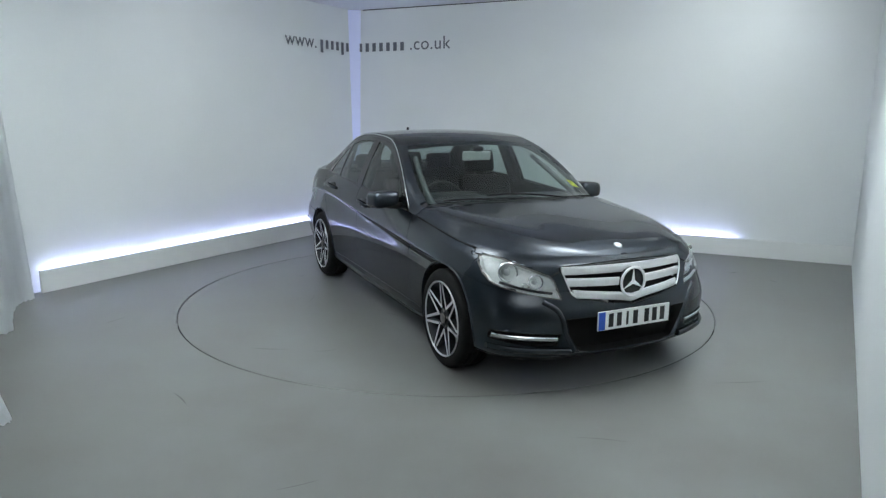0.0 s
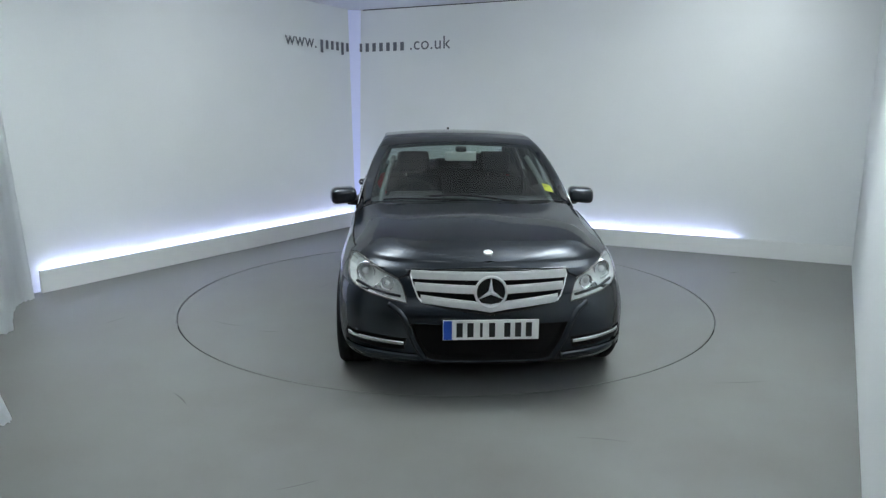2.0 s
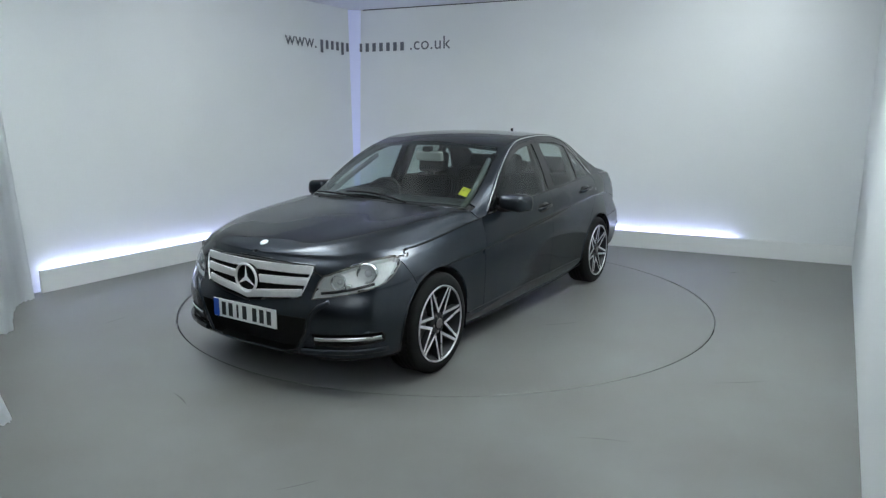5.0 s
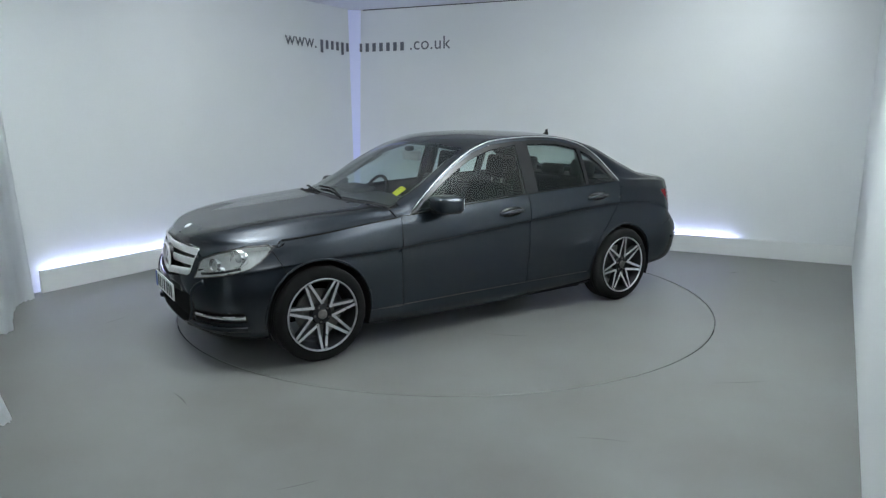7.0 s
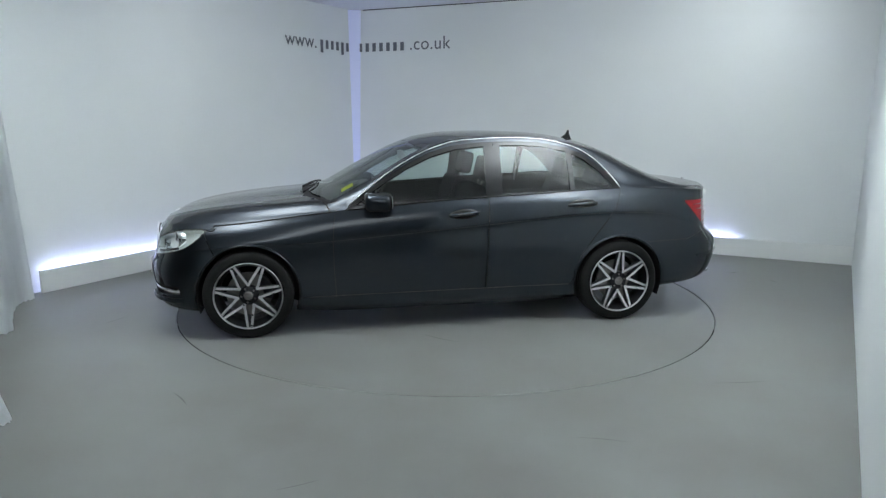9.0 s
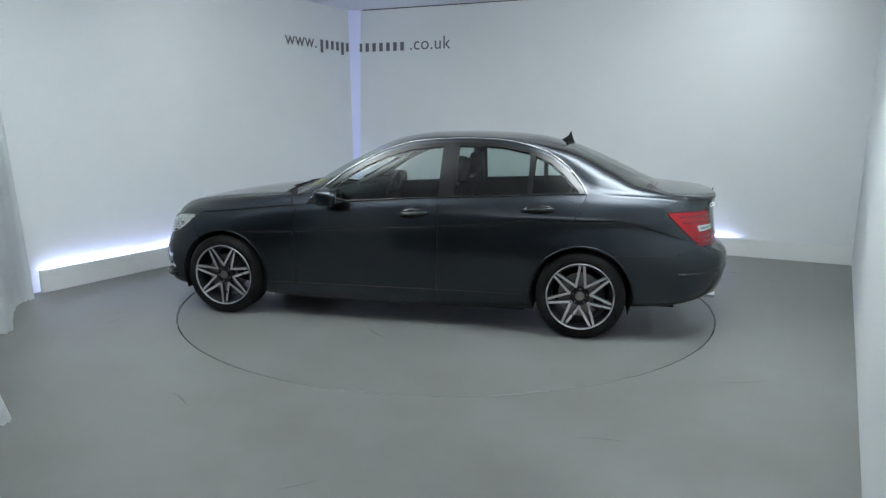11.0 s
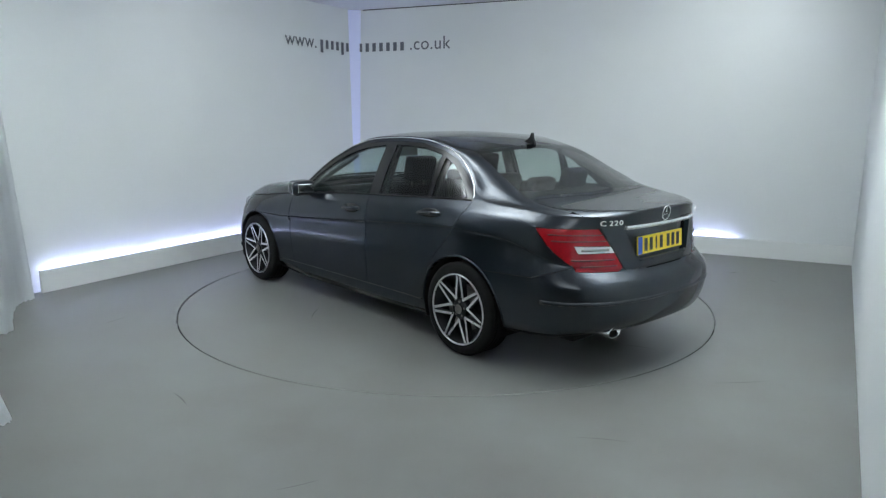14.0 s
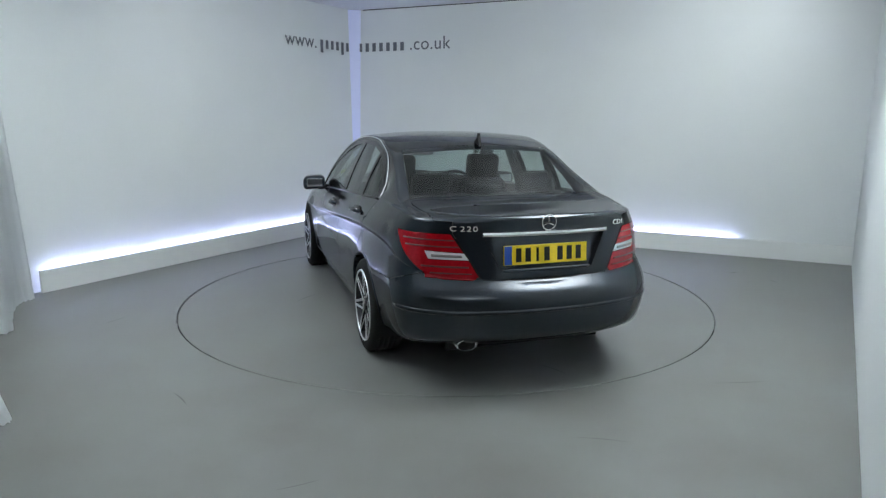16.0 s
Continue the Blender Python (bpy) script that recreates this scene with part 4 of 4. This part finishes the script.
# ---- rear ----
bm = bmesh.new()
prof = []
for k in range(25):
    y = -.385 + .77 * k / 24
    x = rear_x(y, .893)
    prof.append([bm.verts.new(q) for q in ((x + .01, y, .910), (x - .020, y, .906), (x - .023, y, .895), (x - .018, y, .884), (x + .01, y, .882))])
for a, b in zip(prof, prof[1:]):
    for k in range(5):
        bm.faces.new((a[k], a[(k + 1) % 5], b[(k + 1) % 5], b[k]))
bm.faces.new(prof[0])
bm.faces.new(prof[-1])
bmesh.ops.recalc_face_normals(bm, faces=bm.faces)
part("grip_strip", bm, TRIM, boot_lid, "chrome strip over the number plate")
emblem(rear_x(0, .953) - 0.006, .953, .043, -1, boot_lid, tilt=-6)


def badge_text(body, y, z, size):
    cu = bpy.data.curves.new("badge", "FONT")
    cu.body, cu.size, cu.extrude, cu.align_x, cu.space_character = body, size, 0.002, "CENTER", 1.25
    tmp = bpy.data.objects.new("badge", cu)
    scene.collection.objects.link(tmp)
    me = bpy.data.meshes.new_from_object(tmp.evaluated_get(bpy.context.evaluated_depsgraph_get()))
    bpy.data.objects.remove(tmp)
    me.materials.clear()
    me.materials.append(SATIN)
    ob = new("badge", me)
    ob.parent = boot_lid
    slope = math.degrees(math.atan2(rear_x(y - .05, z) - rear_x(y + .05, z), 0.1))
    ob.matrix_basis = pose(min(rear_x(y - .03, z), rear_x(y + .03, z), rear_x(y, z - .03)) - 0.004, y, z - size * 0.35, 90, 0, -90 + slope) @ Matrix.Diagonal((1.4, 1, 1, 1))
    return tagged(ob, "chrome model badge")


for ch, y in zip("C220", (.538, .490, .457, .424)):
    badge_text(ch, y, .928, .041)
for ch, y in zip("CDI", (-.455, -.489, -.516)):
    badge_text(ch, y, .928, .040)
for sy in (1, -1):
    lamp = [o for o in car.children if o.name.startswith("tail_lamp") and (o.data.vertices[0].co.y > 0) == (sy > 0)][0]
    for z, y0, y1, r in ((.676, .44, .72, .005), (.712, .455, .73, .006), (.822, .505, .75, .005), (.858, .525, .755, .005)):
        y1 = side_y(float(np.interp(z, [p[1] for p in TAIL_EDGE[::-1]], [p[0] for p in TAIL_EDGE[::-1]])) - 0.02, z) - 0.012
        bm = bmesh.new()
        tube(bm, [(rear_x(sy * (y0 + (y1 - y0) * k / 12), z) + 0.0028, sy * (y0 + (y1 - y0) * k / 12), z) for k in range(13)], r, 6)
        part("lamp_rib", bm, REDDARK, lamp, "deep red rib of the lamp", smooth=True)
    bm = bmesh.new()
    tube(bm, [(rear_x(sy * (.49 + .15 * k / 8), .772) + 0.001, sy * (.49 + .15 * k / 8), .772) for k in range(9)], 0.008, 6)
    part("band_line", bm, STEEL, lamp, "grey line in the white band")
    # exhaust and reflectors
bm = bmesh.new()
lathe(bm, [(0.030, 0.14), (0.040, 0.02), (0.042, -0.03), (0.040, -0.033), (0.036, -0.03), (0.034, 0.14)], 36, "x")
bm.transform(pose(-2.29, .475, .278) @ Matrix.Diagonal((1, 1.5, 0.8, 1)))
exhaust = part("exhaust_pipe", bm, CHROME, car, "oval chrome exhaust tip", smooth=True)
# dark disc set near the mouth, standing in for shade inside the pipe
bm = bmesh.new()
lathe(bm, [(0.0, -0.015), (0.0345, -0.015), (0.0345, -0.01), (0.0, -0.01)], 28, "x")
bm.transform(pose(-2.29, .475, .278) @ Matrix.Diagonal((1, 1.5, 0.8, 1)))
part("bore", bm, DARK, exhaust, "dark disc standing in for the shaded bore of the exhaust")
# lower lip of the plate recess
bm = bmesh.new()
tube(bm, [(rear_x(y, .690) + 0.004, y, .690) for y in [-.27 + .54 * k / 16 for k in range(17)]], 0.009, 8)
part("recess_lip", bm, PAINT, boot_lid, smooth=True)
bm = bmesh.new()
rows = []
for k in range(41):
    a = k / 40
    i = int(round((0.80 + 0.20 * a) * (S_COUNT - 1)))
    p = rings[2][min(i, S_COUNT - 1)]
    rows.append(p)
tube(bm, [(p[0] - 0.002, p[1] + 0.003, p[2] + 0.03) for p in rows] + [(p[0] - 0.002, -p[1] - 0.003, p[2] + 0.03) for p in rows[-2::-1]], 0.012, 8, 0.5)
part("bumper_strip", bm, PAINT, rear_bumper, smooth=True)
# roof fin
bm = bmesh.new()
prism(bm, [(-1.165, 1.345), (-1.20, 1.366), (-1.222, 1.382), (-1.236, 1.412), (-1.246, 1.414), (-1.248, 1.39), (-1.256, 1.366), (-1.275, 1.325)], "y", -0.009, 0.009)
part("roof_antenna", bm, BLACK, car, "small black shark-fin aerial")

# light trim along the inside of the windscreen pillars
for sy in (1, -1):
    bm = bmesh.new()
    tube(bm, [(x - 0.03, sy * (y - 0.070), top_z(x, sy * (y - 0.02)) - 0.04) for x, y in ((.80, .695), (.62, .680), (.40, .643), (.22, .600))], 0.020, 8)
    part("screen_pillar_trim", bm, PILLAR, car, "light grey trim inside the windscreen pillar", smooth=True)

# wipers
for pts in (((.99, .33), (.90, .0), (.885, -.28)), ((1.0, -.02), (.93, -.35), (.855, -.60))):
    bm = bmesh.new()
    tube(bm, [(x, y, top_z(x, y) + 0.014) for x, y in spline([(a, b, 0) for a, b in pts], 6)[:, :2]], 0.007, 6)
    part("wiper", bm, BLACK, car, "black windscreen wiper", smooth=True)
bm = bmesh.new()
c = [(0.675 + a * 0.85, 0.605 + b) for a, b in ((-.055, -.035), (-.055, .028), (.045, .038), (.045, -.028))]
bm.faces.new([bm.verts.new((x, y, top_z(x, y) + 0.0015)) for x, y in c])
bmesh.ops.solidify(bm, geom=bm.faces[:], thickness=0.0008)
sticker = part("sticker", bm, YELLOW, car, "yellow paper sticker inside the windscreen")
bm = bmesh.new()
for dx, dy, r in ((-.018, 0.0, 0.018), (.024, -.006, 0.011)):
    x, y = .635 + dx, .598 + dy
    lathe_bm = bmesh.new()
    lathe(lathe_bm, [(r, 0), (r * 0.7, 0.0008)], 16, "z")
    lathe_bm.transform(Matrix.Translation((x, y, top_z(x, y) + 0.003)) @ pose(0, 0, 0, 0, 28, 0))
    tmp = bpy.data.meshes.new("ring")
    lathe_bm.to_mesh(tmp)
    lathe_bm.free()
    bm.from_mesh(tmp)
part("print", bm, INK, sticker, "dark printed marks")

# ---- wheels ----
R_T, R_R = 0.3115, 0.238


def make_wheel():
    """One wheel, its outer face towards +y."""
    bm = bmesh.new()
    lathe(bm, [(R_R - .012, -.005), (R_R - .02, -.03), (R_R - .035, -.06), (R_R - .035, -.19), (R_R, -.20)], 72, "y")
    wheel = part("wheel", bm, ALLOYDARK, car, "seven twin-spoke two-tone alloy wheel", smooth=True)
    bm = bmesh.new()
    prof = [(R_R - .004, -.012), (R_R + .006, -.004), (R_R + .02, .0), (R_T - .022, -.006), (R_T - .008, -.018), (R_T, -.034)]
    for g in (-.062, -.095, -.128, -.16):
        prof += [(R_T, g + .004), (R_T - .007, g + .003), (R_T - .007, g - .003), (R_T, g - .004)]
    prof += [(R_T, -.188), (R_T - .008, -.206), (R_T - .03, -.218), (R_R, -.21)]
    lathe(bm, prof, 96, "y")
    for f in bm.faces:
        f.smooth = True
    for k in range(60):
        a = 2 * math.pi * k / 60
        for w, off in ((-.046, 0), (-.175, .5)):
            b = a + off * 2 * math.pi / 60
            box(bm, (0.006, 0.026, 0.016), ((R_T - .0015) * math.cos(b), w, (R_T - .0015) * math.sin(b)), (0, -math.degrees(b), 0))
    part("tyre", bm, RUBBER, wheel, "black low-profile tyre")
    bm = bmesh.new()
    lathe(bm, [(R_R - .011, -.02), (R_R - .007, -.003), (R_R - .004, .002), (R_R + .0, .0), (R_R + .0, -.012)], 72, "y")
    part("rim_lip", bm, ALLOY, wheel, "bright machined rim lip", smooth=True)

    def spoke_poly(k, s):
        """Corners of one spoke in the wheel's plane (along, across)."""
        w0, w1 = 0.0090, 0.0088
        c0, c1 = s * 0.034, s * 0.0128
        return [(0.060, c0 - w0), (0.060, c0 + w0), (R_R - .012, c1 + w1), (R_R - .012, c1 - w1)]

    for k in range(7):
        ang = 90 + 360 / 7 * k
        for s in (1, -1):
            q = spoke_poly(k, s)
            bm = bmesh.new()
            front_y = [-0.022, -0.022, -0.004, -0.004]
            lo = [bm.verts.new((a, -.055, c)) for a, c in q]
            hi = [bm.verts.new((a, f, c * 1.0)) for (a, c), f in zip(q, front_y)]
            n = 4
            top = bm.faces.new(hi)
            bm.faces.new(lo[::-1])
            for i in range(n):
                f = bm.faces.new((lo[i], hi[i], hi[(i + 1) % n], lo[(i + 1) % n]))
                f.material_index = 1
            bmesh.ops.recalc_face_normals(bm, faces=bm.faces)
            bmesh.ops.bevel(bm, geom=list(top.edges), offset=0.0022, segments=2, affect="EDGES")
            bm.transform(pose(0, 0, 0, 0, -ang, 0))
            part("spoke", bm, [ALLOY, ALLOYDARK], wheel)
    bm = bmesh.new()
    lathe(bm, [(0.0, -.016), (0.034, -.017), (0.036, -.026), (0.062, -.026), (0.068, -.034), (0.068, -.07), (0.0, -.07)], 40, "y")
    hub = part("hub", bm, ALLOYDARK, wheel, "grey wheel hub", smooth=False)
    bm = bmesh.new()
    lathe(bm, [(0.0, -.009), (0.024, -.010), (0.031, -.014), (0.032, -.018)], 32, "y")
    part("centre_cap", bm, STEEL, hub, "silver centre cap", smooth=True)
    for k in range(5):
        a = math.radians(90 + 72 * k)
        bm = bmesh.new()
        bmesh.ops.create_cone(bm, cap_ends=True, segments=6, radius1=0.009, radius2=0.007, depth=0.012, matrix=pose(0.050 * math.cos(a), -.024, 0.050 * math.sin(a), -90, 0, 0))
        part("bolt", bm, STEEL, hub)
    bm = bmesh.new()
    lathe(bm, [(0.05, -.075), (0.155, -.075), (0.155, -.10), (0.05, -.10)], 48, "y")
    part("brake_disc", bm, STEEL, wheel, "grey steel brake disc")
    bm = bmesh.new()
    lathe(bm, [(0.10, -.062), (0.165, -.062), (0.172, -.075), (0.165, -.115)], 14, "y", math.radians(70), math.radians(150))
    part("brake_caliper", bm, ALLOYDARK, wheel, "dark brake caliper")
    return wheel


first_wheel = make_wheel()
first_wheel.matrix_basis = pose(AXLE, TRACK, HUB_Z, 0, 180 / 7, 0)
tagged(first_wheel, group="wheels of the car")
copy_thing(first_wheel, pose(-AXLE, TRACK, HUB_Z + .001, 0, -2, 0))
copy_thing(first_wheel, pose(AXLE, -TRACK, HUB_Z, 0, 2, 180))
copy_thing(first_wheel, pose(-AXLE, -TRACK, HUB_Z + .001, 0, 9, 180))

# wheel houses and floor
for sx in (1, -1):
    for sy in (1, -1):
        bm = bmesh.new()
        lathe(bm, [(0.35, 0.0), (0.35, -0.26), (0.0, -0.262)], 24, "y", math.radians(220), math.radians(-20))
        bm.transform(pose(sx * AXLE, sy * 0.845, 0.285, 0, 0, 0 if sy > 0 else 180))
        part("wheel_house", bm, BLACK, car, "black wheel-arch liner", smooth=True)
bm = bmesh.new()
box(bm, (1.96, 1.5, 0.06), (0, 0, .165))
box(bm, (3.9, 1.02, 0.05), (-0.1, 0, .185))
part("underbody", bm, BLACK, car, "black underbody")

# ---- cabin ----


def seat(x, y):
    bm = bmesh.new()
    box(bm, (0.50, 0.50, 0.16), (x + 0.05, y, .40), (0, -6, 0), bevel=0.05, segs=3)
    s = part("front_seat", bm, FABRIC, car, "dark fabric front seat", smooth=True)
    bm = bmesh.new()
    box(bm, (0.14, 0.48, 0.60), (x - 0.27, y, .72), (0, -17, 0), bevel=0.055, segs=3)
    for v in bm.verts:
        v.co.x += 0.12 * ((v.co.y - y) / 0.24) ** 2 * 0.4
    part("backrest", bm, FABRIC, s, smooth=True)
    bm = bmesh.new()
    box(bm, (0.10, 0.27, 0.19), (x - 0.395, y, 1.125), (0, -12, 0), bevel=0.04, segs=3)
    hr = part("headrest", bm, FABRIC, s, smooth=True)
    for dy in (-.06, .06):
        bm = bmesh.new()
        tube(bm, [(x - 0.355, y + dy, .97), (x - 0.375, y + dy, 1.06)], 0.007, 8)
        part("headrest_post", bm, STEEL, hr, "chrome headrest post")


for y in (.36, -.36):
    seat(-0.02, y)
bm = bmesh.new()
box(bm, (0.50, 1.24, 0.18), (-.92, 0, .42), (0, -5, 0), bevel=0.05, segs=3)
bench = part("rear_bench", bm, FABRIC, car, "dark fabric rear bench", smooth=True)
bm = bmesh.new()
box(bm, (0.14, 1.22, 0.56), (-1.24, 0, .72), (0, -22, 0), bevel=0.05, segs=3)
part("backrest", bm, FABRIC, bench, smooth=True)
for y, h in ((.38, .15), (-.38, .15), (0, .10)):
    bm = bmesh.new()
    box(bm, (0.09, 0.25, h), (-1.335, y, 1.0 + h / 2), (0, -14, 0), bevel=0.035, segs=3)
    part("headrest", bm, FABRIC, bench, smooth=True)
bm = bmesh.new()
box(bm, (0.55, 1.20, 0.02), (-1.58, 0, .985), (0, -3, 0), bevel=0.006)
part("parcel_shelf", bm, FABRIC, car, "dark parcel shelf")
bm = bmesh.new()
box(bm, (0.48, 1.40, 0.22), (.62, 0, .80), (0, 6, 0), bevel=0.07, segs=4)
box(bm, (0.20, 0.42, 0.12), (.52, -.36, .90), (0, 8, 0), bevel=0.05, segs=3)
dash = part("dashboard", bm, CABIN, car, "dark plastic dashboard", smooth=True)
bm = bmesh.new()
box(bm, (1.0, 0.24, 0.30), (0.05, 0, .42), bevel=0.03)
part("centre_console", bm, CABIN, car, "dark centre console")
bm = bmesh.new()
prof = [(0.185 + 0.014 * math.cos(a * math.pi / 5), 0.014 * math.sin(a * math.pi / 5)) for a in range(11)]
lathe(bm, prof, 40, "x")
box(bm, (0.03, 0.34, 0.035), (0, 0, -.01), bevel=0.008)
box(bm, (0.03, 0.04, 0.18), (0, 0, -.09), bevel=0.008)
box(bm, (0.05, 0.13, 0.11), (0, 0, -.01), bevel=0.02)
bm.transform(pose(.36, -.36, .855, 0, -24, 0))
part("steering_wheel", bm, CABIN, car, "dark steering wheel", smooth=True)
bm = bmesh.new()
box(bm, (0.035, 0.25, 0.075), (.20, 0, 1.215), (0, 10, 0), bevel=0.016, segs=3)
inner = part("interior_mirror", bm, LINING, car, "interior rear-view mirror", smooth=True)
bm = bmesh.new()
box(bm, (0.05, 0.09, 0.04), (.225, 0, 1.272), (0, 20, 0), bevel=0.02)
part("mirror_stem", bm, BLACK, inner, "black sensor housing")
for sy in (1, -1):
    for px, tx in ((-.405, -.42), (-1.0, -1.02)):
        bm = bmesh.new()
        tube(bm, [(px, sy * .735, .93), (tx, sy * .585, 1.31)], 0.045 if px > -0.9 else 0.02, 8, 0.7)
        part("pillar_trim", bm, CABIN, car, "dark pillar trim")


# ---- motion ----
TURN = [-64.41, -68.89, -74.40, -80.25, -86.23, -92.23, -98.20, -104.17, -110.17, -116.22, -122.30,
        -128.38, -134.42, -140.37, -146.23, -152.05, -157.86, -163.67, -169.51, -175.31, -181.08, -186.83,
        -192.57, -198.34, -204.12, -209.93, -215.79, -221.66, -227.59, -233.55, -239.50, -245.44, -251.38]


def motions():
    """The turntable turns, and the car stands on it a little off its centre."""
    walk(turntable, [(i * 0.5, pose(PIVOT_X, 0, 0, 0, 0, a)) for i, a in enumerate(TURN)])
    walk(car, [(i * 0.5, pose(0, 0, 0, 0, 0, a) @ pose(0.1835, 0.1042, CAR_LIFT)) for i, a in enumerate(TURN)])


motions()
